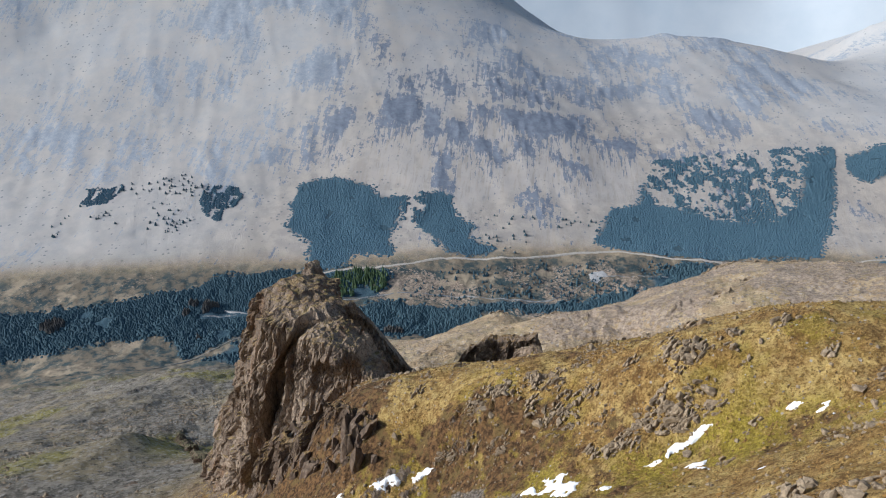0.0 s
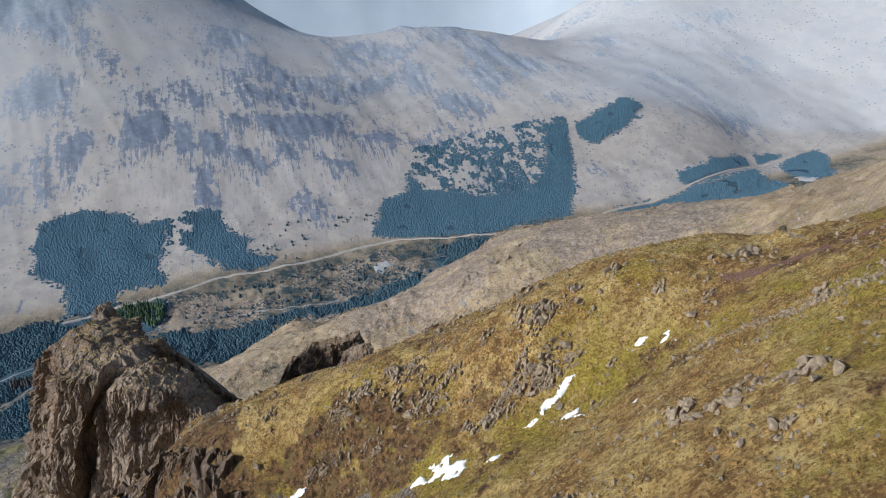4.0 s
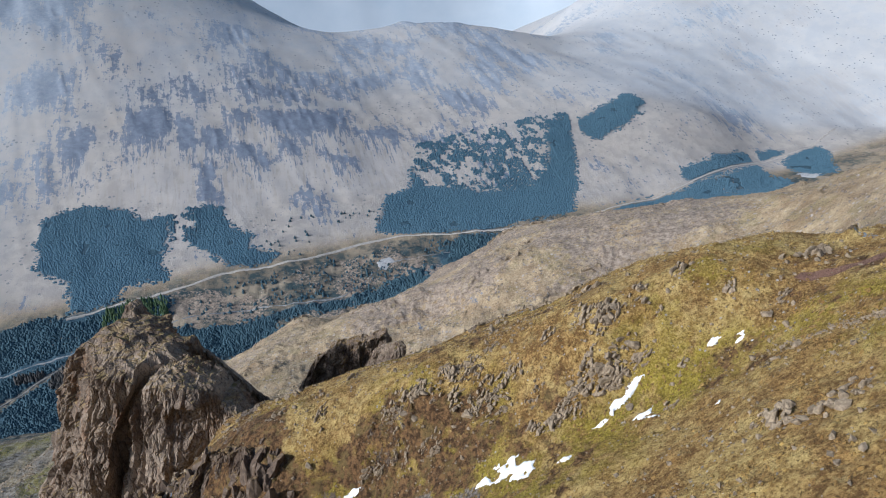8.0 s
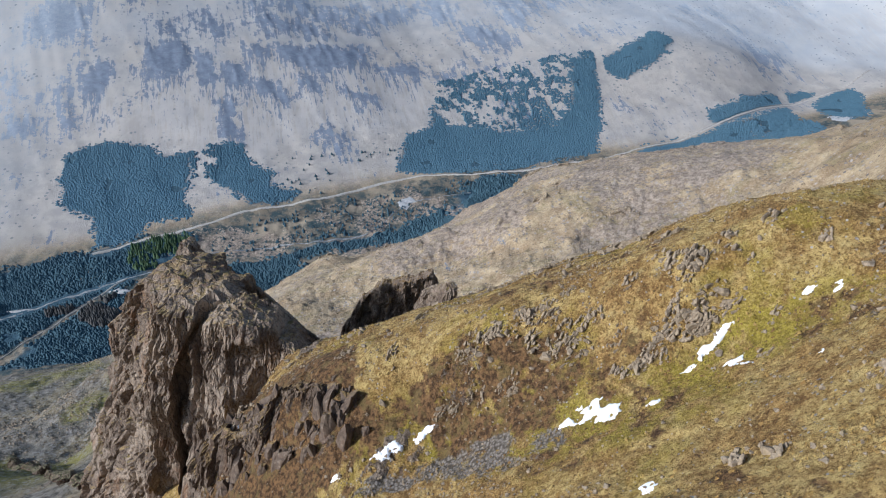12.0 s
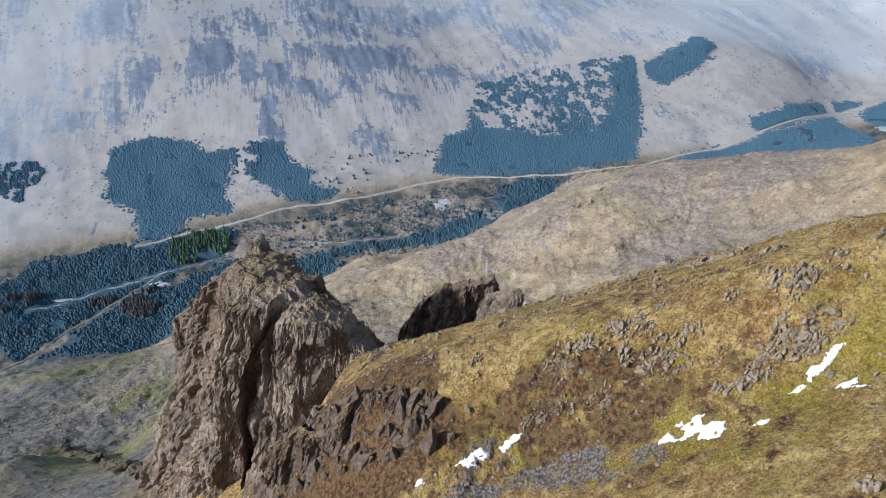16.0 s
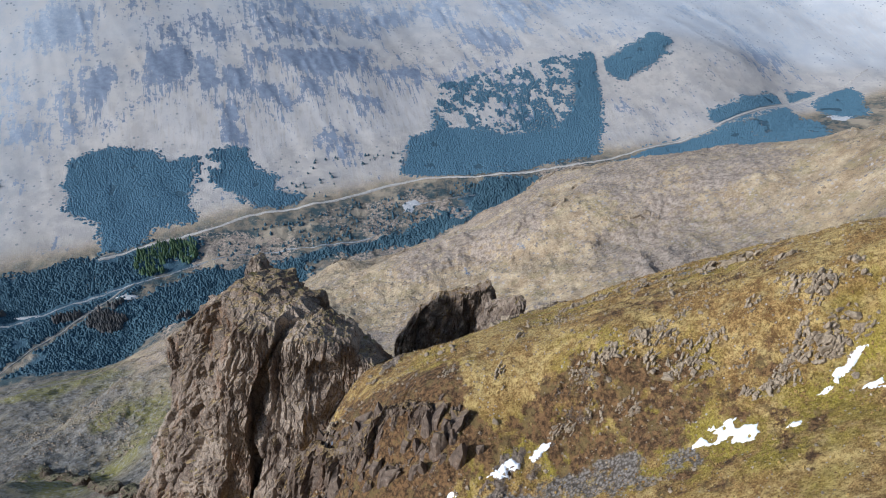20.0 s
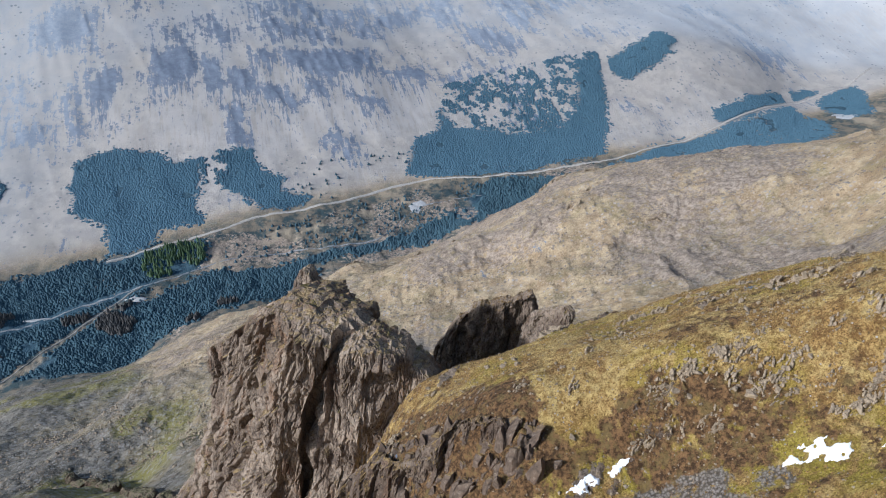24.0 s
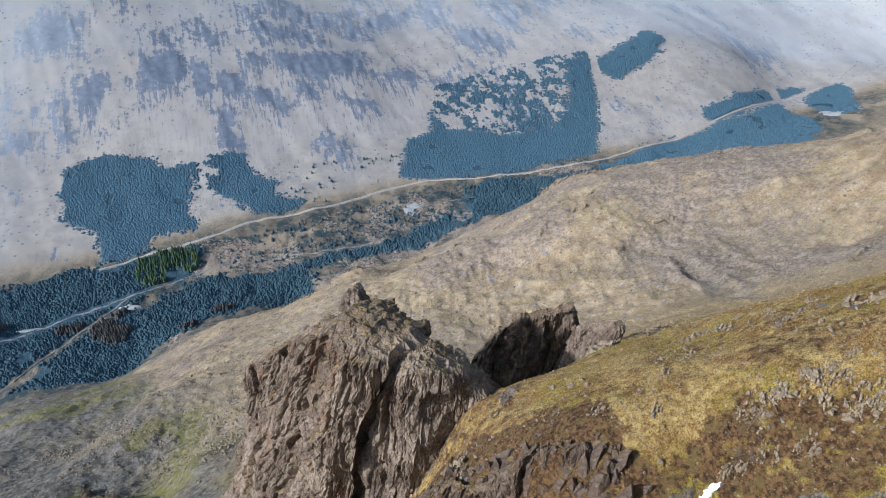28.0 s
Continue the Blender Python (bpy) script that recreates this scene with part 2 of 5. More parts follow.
    dark = n.mix(n.mask("haze_tint"), dark, n.mix(n.ramp(n.noise(9, 7, 0.75), 0.4, 0.6), (0.35, 0.39, 0.44), (0.44, 0.47, 0.505)))
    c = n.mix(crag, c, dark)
    # the stony western slope: darker grey and brown rubble, green flushes
    stony = n.mix(n.ramp(n.noise(9, 8, 0.72), 0.40, 0.60), (0.098, 0.088, 0.07), (0.235, 0.21, 0.17))
    stony = n.mix(n.math("MULTIPLY", n.ramp(n.noise(34, 6, 0.65), 0.48, 0.60), 0.8), stony, (0.24, 0.195, 0.115))
    stony = n.mix(n.math("MULTIPLY", n.mask("verdure"), n.ramp(n.noise(12, 7, 0.68), 0.26, 0.46)), stony, (0.20, 0.178, 0.055))
    stony = n.mix(n.math("MULTIPLY", n.ramp(n.noise(2.2, 7, 0.8), 0.52, 0.58), 0.75), stony, (0.29, 0.265, 0.235))
    stony = n.mix(n.math("MULTIPLY", n.ramp(n.noise(3.5, 7, 0.8), 0.47, 0.42), 0.75), stony, (0.035, 0.032, 0.028))
    c = n.mix(n.mask("west"), c, n.mix(n.math("MULTIPLY", lump, 0.6), stony, (0.33, 0.31, 0.285)))
    # valley heath
    heath = n.mix(n.ramp(n.noise(20, 7, 0.7), 0.40, 0.58), (0.045, 0.07, 0.075), (0.20, 0.165, 0.12))
    heath = n.mix(n.ramp(n.noise(60, 5, 0.6), 0.53, 0.62), heath, (0.32, 0.265, 0.19))
    c = n.mix(n.mask("heath"), c, heath)
    # ground under the spruces, in the same haze-blued colour
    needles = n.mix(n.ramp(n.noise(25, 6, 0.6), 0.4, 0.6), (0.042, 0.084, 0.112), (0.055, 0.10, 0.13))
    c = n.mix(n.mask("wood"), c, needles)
    # stones, bare rock and worn soil
    chips = n.cells(0.45)
    rubble = n.mix(n.ramp(chips.outputs["Distance"], 0.2, 0.75), n.mix(n.noise(2.5, 3), (0.19, 0.16, 0.135), (0.38, 0.335, 0.29)), (0.10, 0.082, 0.062))
    scree = n.ramp(n.math("ADD", n.math("MULTIPLY", n.mask("scree"), n.math("SUBTRACT", 1.0, n.math("MULTIPLY", n.mask("west"), 0.6))), n.math("MULTIPLY", n.math("SUBTRACT", n.noise(5, 7, 0.7), 0.5), 2.2)), 0.42, 0.60)
    c = n.mix(scree, c, n.mix(n.mask("bent"), rubble, n.mix(n.ramp(n.noise(3, 7, 0.75), 0.40, 0.62), (0.215, 0.165, 0.125), (0.43, 0.35, 0.275))))
    rc, rh = rock_colour(n, 0.8)
    rock = n.ramp(n.math("ADD", n.mask("rock"), n.math("MULTIPLY", n.math("SUBTRACT", n.noise(1.5, 6, 0.7), 0.5), 2.4)), 0.50, 0.66)
    c = n.mix(rock, c, rc)
    soil = n.ramp(n.math("ADD", n.mask("soil"), n.math("MULTIPLY", n.math("SUBTRACT", n.noise(1.2, 5, 0.7), 0.5), 1.0)), 0.4, 0.6)
    c = n.mix(soil, c, n.mix(n.noise(0.5, 5), (0.17, 0.085, 0.06), (0.30, 0.18, 0.135)))
    near = n.bump(n.math("ADD", n.math("ADD", n.math("MULTIPLY", fine, 0.6), n.math("MULTIPLY", clump, 1.2)), n.math("MULTIPLY", rh, rock)), 0.5, 0.8)
    return n.done(c, 0.95, n.bump(n.noise(3.2, 8, 0.8), 0.8, 0.8, n.bump(n.noise(24, 6, 0.65), 2.5, 0.15, near)))


def make_conifer(name, dark, light):
    n = Nodes(name)
    c = n.mix(n.island(), dark, light)
    return n.done(c, 0.9)


def make_snow():
    n = Nodes("old_snow")
    c = n.mix(n.ramp(n.noise(0.6, 5, 0.6), 0.3, 0.7), (0.80, 0.82, 0.84), (0.90, 0.90, 0.90))
    return n.done(c, 0.6, n.bump(n.noise(0.35, 4), 0.05))


def make_gravel(name, a, b, size):
    n = Nodes(name)
    return n.done(n.mix(n.ramp(n.noise(size, 6, 0.7), 0.35, 0.65), a, b), 0.95)


# copies of the fell rock darkened to stand for shade on crags and wall
ROCK, SHADED_HEATHER_ROCK, BROWN_ROCK = make_rock(), make_shaded_heather_rock("shaded_heathery_rock", 0.0, 0.35), make_shaded_heather_rock("brown_rock", 0.42, 0.65, (0.11, 0.068, 0.03), (0.28, 0.19, 0.085))
SHADED_ROCK = make_shaded_heather_rock("shaded_rock", 0.35, 0.6, (0.075, 0.066, 0.04), (0.17, 0.15, 0.08))
STONE, GROUND, SNOW = make_stone(), make_ground(), make_snow()
# needle colours shifted blue for haze, palest on the far slope
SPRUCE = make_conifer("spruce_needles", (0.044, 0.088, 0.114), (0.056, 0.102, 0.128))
HAZED_SPRUCE = make_conifer("hazed_spruce_needles", (0.064, 0.125, 0.168), (0.074, 0.136, 0.180))
LARCH = make_conifer("larch_needles", (0.06, 0.11, 0.062), (0.105, 0.15, 0.07))
BARE = make_conifer("bare_twigs", (0.062, 0.066, 0.068), (0.10, 0.094, 0.088))
ROADSTONE = make_gravel("road_stone", (0.36, 0.33, 0.29), (0.50, 0.46, 0.41), 4.0)
TRACKSTONE = make_gravel("track_stone", (0.17, 0.17, 0.15), (0.30, 0.28, 0.25), 5.0)
STREAM = make_gravel("stream_bed", (0.13, 0.15, 0.17), (0.36, 0.36, 0.35), 9.0)
SHINGLE = make_gravel("river_shingle", (0.34, 0.34, 0.34), (0.50, 0.49, 0.47), 3.0)


def make_tussock():
    n = Nodes("dry_tussock")
    c = n.mix(n.island(), (0.19, 0.115, 0.034), (0.39, 0.265, 0.085))
    c = n.mix(n.math("MULTIPLY", n.ramp(n.noise(7, 5, 0.62), 0.42, 0.58), 0.7), c, (0.20, 0.108, 0.036))
    return n.done(n.mix(n.ramp(n.noise(0.3, 5, 0.75), 0.52, 0.40), c, (0.085, 0.055, 0.024)), 0.95)


TUSSOCK = make_tussock()
# ---- the lie of the land: crest, gully and foot lines, x y z in metres over the valley floor ----
LINES = {
    "snow_gully": [(60, 47, 587), (37, 60, 564), (28, 60, 556), (17, 55, 550), (6, 62, 541), (-5, 68, 532), (-26, 71, 520), (-43, 80, 502), (-58, 85, 484), (-68, 92, 465), (-90, 108, 444)],
    "camera_bank": [(18, 48, 554), (30, 38, 570), (40, 37, 579), (35, 29, 578), (50, 48, 582), (0, 48, 540), (-25, 52, 520), (15, 20, 568), (-20, 20, 540), (-60, 40, 500), (-60, 0, 520), (20, -10, 580), (70, 10, 600), (0, -80, 590), (120, -60, 650), (-120, -60, 520), (90, 60, 592)],
    "shoulder": [(53, 64, 574), (42, 70, 570), (35, 71, 567), (30, 65, 563), (26, 63, 557), (25, 69, 561), (15, 71, 552), (6, 68, 543), (2, 74, 545), (-11, 79, 536), (-21, 77, 532), (-27, 83, 528), (-32, 79, 521), (-43, 86, 511), (-52, 90, 499), (-51, 96, 492), (-46, 100, 497), (-59, 100, 473), (-13, 72, 533), (-3, 88, 537), (-38, 78, 512)],
    "crest": [(62, 72, 573), (46, 78, 568), (30, 88, 554), (26, 94, 547), (9, 103, 532), (2, 99, 531), (36, 110, 538), (-5, 126, 508), (-31, 102, 514), (-39, 107, 509), (-28, 118, 504), (-10, 145, 485), (-20, 138, 483), (-20, 148, 470), (-30, 151, 465), (-36, 148, 464), (-4, 127, 507)],
    "behind_crest": [(70, 120, 524), (60, 150, 498), (20, 160, 482), (0, 200, 430), (-36, 160, 464), (-50, 152, 466), (-40, 200, 420), (-70, 170, 425), (100, 100, 545), (110, 200, 462), (180, 150, 540), (0, 300, 352)],
    "tower_foot": [(-75, 100, 459), (-100, 115, 437), (-112, 128, 426), (-105, 160, 415), (-85, 160, 425), (-60, 118, 468), (-80, 130, 455), (-50, 130, 478)],
    "west_slope": [(-166, 193, 360), (-156, 205, 371), (-167, 159, 389), (-196, 173, 382), (-191, 228, 320), (-226, 228, 315), (-243, 240, 310), (-263, 329, 249), (-240, 328, 280), (-212, 318, 300), (-343, 366, 228), (-312, 380, 222), (-250, 372, 240), (-295, 420, 205), (-355, 430, 180), (-428, 420, 163), (-372, 474, 138), (-330, 492, 142), (-479, 500, 92), (-707, 420, 55), (-400, 250, 250), (-350, 100, 360), (-600, 200, 160)],
    "spur": [(2, 404, 323), (43, 430, 351), (79, 432, 362), (61, 470, 344), (87, 472, 355), (141, 455, 377), (178, 410, 396), (209, 402, 405), (299, 420, 439), (-16, 450, 316), (-57, 455, 300), (-77, 420, 303), (-122, 529, 240), (-133, 540, 226), (-260, 500, 172), (41, 560, 285), (174, 314, 405), (107, 374, 366), (94, 345, 378), (153, 382, 383), (300, 300, 546), (450, 450, 442), (520, 200, 631), (5, 530, 289), (60, 555, 315), (110, 545, 334), (240, 555, 343), (-200, 520, 189), (390, 650, 260), (-60, 525, 232)],
    "spur_back": [(-430, 620, 14), (-300, 640, 84), (-250, 740, 8), (-100, 680, 130), (-80, 850, 14), (100, 740, 198), (150, 960, 22), (350, 800, 165), (420, 1060, 40), (700, 800, 200), (760, 1180, 60), (1100, 1000, 260)],
    "valley": [(-1100, 500, -12), (-780, 460, -4), (-776, 661, 0), (-582, 592, 4), (-549, 651, 3), (-481, 770, 2), (-559, 875, 2), (-359, 972, 12), (-200, 930, 2), (-93, 1021, 2), (44, 1120, 12), (250, 1130, 12), (424, 1255, 16), (706, 1440, 22), (846, 1508, 30), (1050, 1600, 45), (-900, 900, 20), (-1600, 700, -10)],
    "far_slope": [(-700, 1090, 52), (-545, 1300, 128), (-253, 1370, 106), (-55, 1300, 45), (200, 1400, 70), (445, 1560, 124), (616, 1536, 88), (886, 1560, 46), (-1000, 1250, 150), (-820, 1500, 270), (-420, 1580, 200), (-100, 1620, 130), (-1500, 1300, 250)],
    "far_crest": [(-1500, 1900, 600), (-1000, 2000, 520), (-700, 2010, 400), (-546, 1985, 268), (-467, 2000, 216), (-372, 2020, 180), (-250, 2034, 166), (-110, 2046, 195), (45, 2050, 188), (147, 2046, 180), (247, 2036, 168), (330, 1900, 140), (-1900, 1600, 560)],
    "head_of_valley": [(460, 2500, 170), (550, 2500, 210), (700, 2400, 260), (300, 2420, 0), (-300, 2450, -80), (0, 2500, -120), (900, 1900, 110), (1100, 2200, 260), (1500, 2500, 480), (1500, 1700, 200), (1900, 2000, 480), (1600, 1300, 300), (2200, 1400, 560)],
    "rim": [(-2500, 2500, 500), (0, 3500, -250), (2000, 3500, 560), (-2500, 0, 100), (2500, 0, 700), (0, -800, 620), (900, -400, 760), (-900, -500, 380), (-1000, 3200, 0), (0, 4600, -300), (2800, 2600, 620)],
}


def _spread(d2):
    return np.sqrt(d2 + 16.0)


KNOTS = np.array([p for line in LINES.values() for p in line], float)
_A = _spread(((KNOTS[:, None, :2] - KNOTS[None, :, :2]) ** 2).sum(-1)) + np.diag(np.full(len(KNOTS), -1.0))
_B = np.c_[np.ones(len(KNOTS)), KNOTS[:, :2] / 1000]
_SOL = np.linalg.solve(np.block([[_A, _B], [_B.T, np.zeros((3, 3))]]), np.r_[KNOTS[:, 2], 0, 0, 0])


def lie(x, y):
    """The smooth height of the land."""
    z = _SOL[-3] + _SOL[-2] * x / 1000 + _SOL[-1] * y / 1000
    for k, w in zip(KNOTS, _SOL):
        z = z + w * _spread((x - k[0]) ** 2 + (y - k[1]) ** 2)
    return z


def _hash(i, j, seed):
    n = (i * 374761393 + j * 668265263 + seed * 974634777) & 0xFFFFFFFF
    n = ((n ^ (n >> 13)) * 1274126177) & 0xFFFFFFFF
    return ((n ^ (n >> 16)) & 0xFFFFFF) / float(0xFFFFFF)


def vnoise(x, y, seed=0):
    """Smooth value noise in -1..1 at unit spacing, on arrays."""
    i, j = np.floor(x).astype(np.int64), np.floor(y).astype(np.int64)
    u, v = x - i, y - j
    u, v = u * u * u * (u * (u * 6 - 15) + 10), v * v * v * (v * (v * 6 - 15) + 10)
    a, b, c, d = (_hash(i + p, j + q, seed) for p, q in ((0, 0), (1, 0), (0, 1), (1, 1)))
    return 2 * (a + (b - a) * u + (c - a) * v + (a - b - c + d) * u * v) - 1


def fbm(x, y, size, octaves=4, seed=0, gain=0.5):
    x, y = x / size, y / size
    total, amp = 0.0, 1.0
    for k in range(octaves):
        total = total + amp * vnoise(x, y, seed + 7 * k)
        x, y, amp = 1.6 * x - 1.2 * y + 5.3, 1.2 * x + 1.6 * y + 1.7, amp * gain
    return total


def ridged(x, y, size, octaves=4, seed=0):
    x, y = x / size, y / size
    total, amp = 0.0, 1.0
    for k in range(octaves):
        total = total + amp * (1 - 2 * np.abs(vnoise(x, y, seed + 11 * k)))
        x, y, amp = 1.6 * x - 1.2 * y + 3.1, 1.2 * x + 1.6 * y + 8.9, amp * 0.5
    return total


def step(a, b, v):
    s = np.clip((v - a) / (b - a), 0, 1)
    return s * s * (3 - 2 * s)


def lie_slope(x, y):
    """The smooth height of the land and its fall eastwards and northwards."""
    z = _SOL[-3] + _SOL[-2] * x / 1000 + _SOL[-1] * y / 1000
    gx, gy = np.full_like(z, _SOL[-2] / 1000), np.full_like(z, _SOL[-1] / 1000)
    for k, w in zip(KNOTS, _SOL):
        dx, dy = x - k[0], y - k[1]
        r = _spread(dx * dx + dy * dy)
        z, gx, gy = z + w * r, gx + w * dx / r, gy + w * dy / r
    return z, gx, gy


def cells(u, v, seed):
    """Cracked blocks at unit spacing: a number 0..1 for each block, and the distance to its crack."""
    i, j = np.floor(u).astype(np.int64), np.floor(v).astype(np.int64)
    f1, f2, tone = np.full(u.shape, 9.0), np.full(u.shape, 9.0), np.zeros(u.shape)
    for p in (-1, 0, 1):
        for q in (-1, 0, 1):
            a, b = i + p, j + q
            d = np.hypot(a + _hash(a, b, seed) - u, b + _hash(a, b, seed + 1) - v)
            closer = d < f1
            f2 = np.where(closer, f1, np.minimum(f2, d))
            tone = np.where(closer, _hash(a, b, seed + 2), tone)
            f1 = np.where(closer, d, f1)
    return tone, f2 - f1


def inside(x, y, poly, soft=1.0):
    """How deep points lie in an outline: over 0 inside, in units of soft."""
    d, odd = np.full(x.shape, 1e18), np.zeros(x.shape, bool)
    for (ax, ay), (bx, by) in zip(poly, poly[1:] + poly[:1]):
        ex, ey = bx - ax, by - ay
        t = np.clip(((x - ax) * ex + (y - ay) * ey) / (ex * ex + ey * ey), 0, 1)
        d = np.minimum(d, (x - ax - t * ex) ** 2 + (y - ay - t * ey) ** 2)
        if ay != by:
            odd ^= ((ay > y) != (by > y)) & (x < ex * (y - ay) / ey + ax)
    return np.where(odd, 1, -1) * np.sqrt(d) / soft


def along(x, y, line):
    """The distance from a line of points."""
    d = np.full(x.shape, 1e18)
    for (ax, ay), (bx, by) in zip(line, line[1:]):
        ex, ey = bx - ax, by - ay
        t = np.clip(((x - ax) * ex + (y - ay) * ey) / (ex * ex + ey * ey), 0, 1)
        d = np.minimum(d, (x - ax - t * ex) ** 2 + (y - ay - t * ey) ** 2)
    return np.sqrt(d)


# plantations and copses on the valley floor and its far side
WOODS = {
    "plantation_a": [(-695, 1085), (-660, 1110), (-565, 1125), (-530, 1100), (-480, 1110), (-465, 1040), (-465, 1000), (-435, 960), (-485, 950), (-505, 940), (-505, 895), (-555, 875), (-595, 950), (-640, 955)],
    "plantation_b": [(-435, 1130), (-395, 1145), (-370, 1090), (-325, 1080), (-325, 1045), (-270, 1030), (-285, 1010), (-345, 990), (-360, 1010), (-420, 1045)],
    "plantation_c": [(-55, 1320), (-30, 1260), (35, 1260), (100, 1250), (190, 1280), (225, 1330), (240, 1480), (290, 1520), (285, 1350), (255, 1200), (135, 1155), (85, 1120), (30, 1130), (-70, 1110), (-115, 1120), (-100, 1215), (-55, 1250)],
    "plantation_d": [(310, 1500), (370, 1545), (440, 1590), (470, 1550), (425, 1490), (345, 1430), (312, 1450)],
    "plantation_e": [(505, 1350), (550, 1365), (600, 1415), (685, 1460), (685, 1425), (590, 1345), (520, 1300), (500, 1315)],
    "plantation_f": [(255, 1145), (370, 1225), (500, 1280), (600, 1335), (685, 1400), (685, 1320), (720, 1320), (695, 1230), (560, 1160), (420, 1100), (300, 1090)],
    "plantation_g": [(710, 1475), (780, 1485), (765, 1465), (710, 1440)],
    "plantation_h": [(770, 1445), (860, 1505), (870, 1470), (810, 1320), (770, 1335), (745, 1385)],
    "valley_a": [(-700, 800), (-555, 865), (-525, 880), (-425, 915), (-400, 845), (-455, 825), (-475, 785), (-520, 740), (-560, 670), (-590, 600), (-660, 640)],
    "valley_b": [(-520, 730), (-465, 760), (-395, 840), (-245, 855), (-220, 800), (-340, 740), (-410, 660), (-450, 600), (-560, 600)],
    "valley_c": [(-310, 805), (-210, 880), (-80, 900), (0, 960), (60, 1040), (-20, 1010), (-110, 935), (-215, 900), (-280, 860)],
    "valley_d": [(45, 1110), (165, 1120), (300, 1150), (300, 1080), (120, 1000), (20, 980), (-10, 1045)],
    "valley_e": [(-950, 600), (-805, 665), (-730, 735), (-650, 805), (-575, 725), (-615, 665), (-725, 605), (-845, 515)],
}
COPSES = {
    "copse_l": [(-860, 1020), (-810, 1040), (-780, 1015), (-765, 935), (-780, 930), (-845, 975)],
    "copse_m": [(-1090, 930), (-1025, 970), (-1015, 910), (-1050, 885)],
    "copse_n": [(-485, 1115), (-435, 1140), (-415, 1045), (-460, 1055)],
    "sparse_c": [(-55, 1320), (-50, 1395), (110, 1470), (290, 1525), (285, 1440), (270, 1345), (190, 1265), (35, 1260), (-10, 1300)],
}
SCATTERS = {
    "scatter_l": [(-1085, 790), (-1045, 960), (-825, 1085), (-725, 950), (-890, 855)],
    "scatter_r": [(-335, 1110), (-115, 1180), (-70, 1105), (-200, 1020), (-280, 1035)],
    "river_flat": [(-395, 910), (-230, 1000), (-60, 1085), (45, 1105), (-10, 1000), (-215, 900), (-380, 860)],
}
# dark rock bands of the far fellside: the long band that sheds scree, the broken crags over it, those to the west
BANDED = {
    "block_west": [(-625, 1295), (-625, 1360), (-585, 1375), (-560, 1375), (-540, 1355), (-540, 1315), (-555, 1290), (-575, 1280), (-605, 1270)],
    "block_mid": [(-540, 1360), (-520, 1370), (-485, 1335), (-475, 1300), (-515, 1290)],
    "block_dark": [(-480, 1335), (-430, 1355), (-410, 1300), (-455, 1285)],
    "ledge": [(-440, 1400), (-390, 1405), (-395, 1370), (-430, 1365)],
    "long_band": [(-395, 1410), (-325, 1435), (-280, 1440), (-210, 1475), (-190, 1455), (-205, 1420), (-235, 1390), (-270, 1355), (-295, 1360), (-340, 1370), (-370, 1380)],
    "east_end": [(-185, 1425), (-100, 1450), (-80, 1420), (-135, 1395), (-175, 1400)],
}
LOW_STEPS = {
    "a": [(-415, 1305), (-370, 1310), (-330, 1280), (-335, 1260), (-375, 1270), (-405, 1275)],
    "b": [(-325, 1345), (-290, 1340), (-270, 1310), (-305, 1315)],
    "c": [(-250, 1315), (-195, 1320), (-165, 1320), (-170, 1300), (-215, 1295)],
    "rib": [(-460, 1240), (-430, 1245), (-400, 1155), (-430, 1150)],
    "west": [(-720, 1290), (-695, 1300), (-665, 1255), (-665, 1210), (-705, 1215), (-715, 1255)],
}
HIGH_CRAGS = {
    "a": [(-565, 1465), (-530, 1470), (-485, 1455), (-470, 1415), (-505, 1395), (-545, 1430)],
    "b": [(-470, 1540), (-430, 1550), (-430, 1505), (-390, 1510), (-340, 1525), (-305, 1500), (-260, 1475), (-305, 1455), (-365, 1465), (-410, 1435), (-450, 1460)],
    "c": [(-455, 1625), (-400, 1655), (-375, 1595), (-425, 1580)],
    "d": [(-240, 1585), (-170, 1670), (-100, 1700), (-100, 1650), (-150, 1595), (-220, 1555)],
    "e": [(-105, 1750), (-50, 1750), (-15, 1685), (-45, 1605), (-90, 1650)],
    "f": [(-20, 1625), (75, 1610), (130, 1565), (100, 1510), (35, 1540), (-5, 1550)],
    "g": [(65, 1695), (160, 1680), (175, 1605), (105, 1620)],
    "k": [(-635, 1420), (-585, 1435), (-570, 1395), (-610, 1380)],
}
WEST_CRAGS = {
    "d": [(-855, 1335), (-860, 1400), (-825, 1420), (-750, 1440), (-730, 1415), (-745, 1350), (-780, 1325), (-830, 1320)],
    "e": [(-730, 1495), (-695, 1500), (-670, 1455), (-690, 1445)],
    "g": [(-760, 1240), (-740, 1255), (-710, 1210), (-700, 1145), (-730, 1145)],
    "l": [(-790, 1565), (-755, 1570), (-725, 1500), (-755, 1490)],
    "h": [(-1375, 1030), (-1285, 1070), (-1170, 1080), (-1185, 1040), (-1145, 975), (-1185, 970), (-1235, 1010), (-1280, 995), (-1360, 1005)],
    "i": [(-1110, 1305), (-1075, 1320), (-1025, 1240), (-1045, 1225)],
    "j": [(-1030, 1300), (-985, 1310), (-955, 1260), (-990, 1250)],
    "m": [(-1210, 1275), (-1150, 1300), (-1085, 1200), (-1110, 1175)],
    "n": [(-1055, 1435), (-1010, 1450), (-950, 1355), (-985, 1340)],
}
RUNNELS = {
    "a": [(-620, 1330), (-415, 1360), (-240, 1400), (-75, 1380), (-55, 1280), (-140, 1210), (-265, 1200), (-370, 1110), (-455, 1120), (-580, 1130)],
    "b": [(-705, 1240), (-645, 1245), (-610, 1140), (-680, 1130)],
}
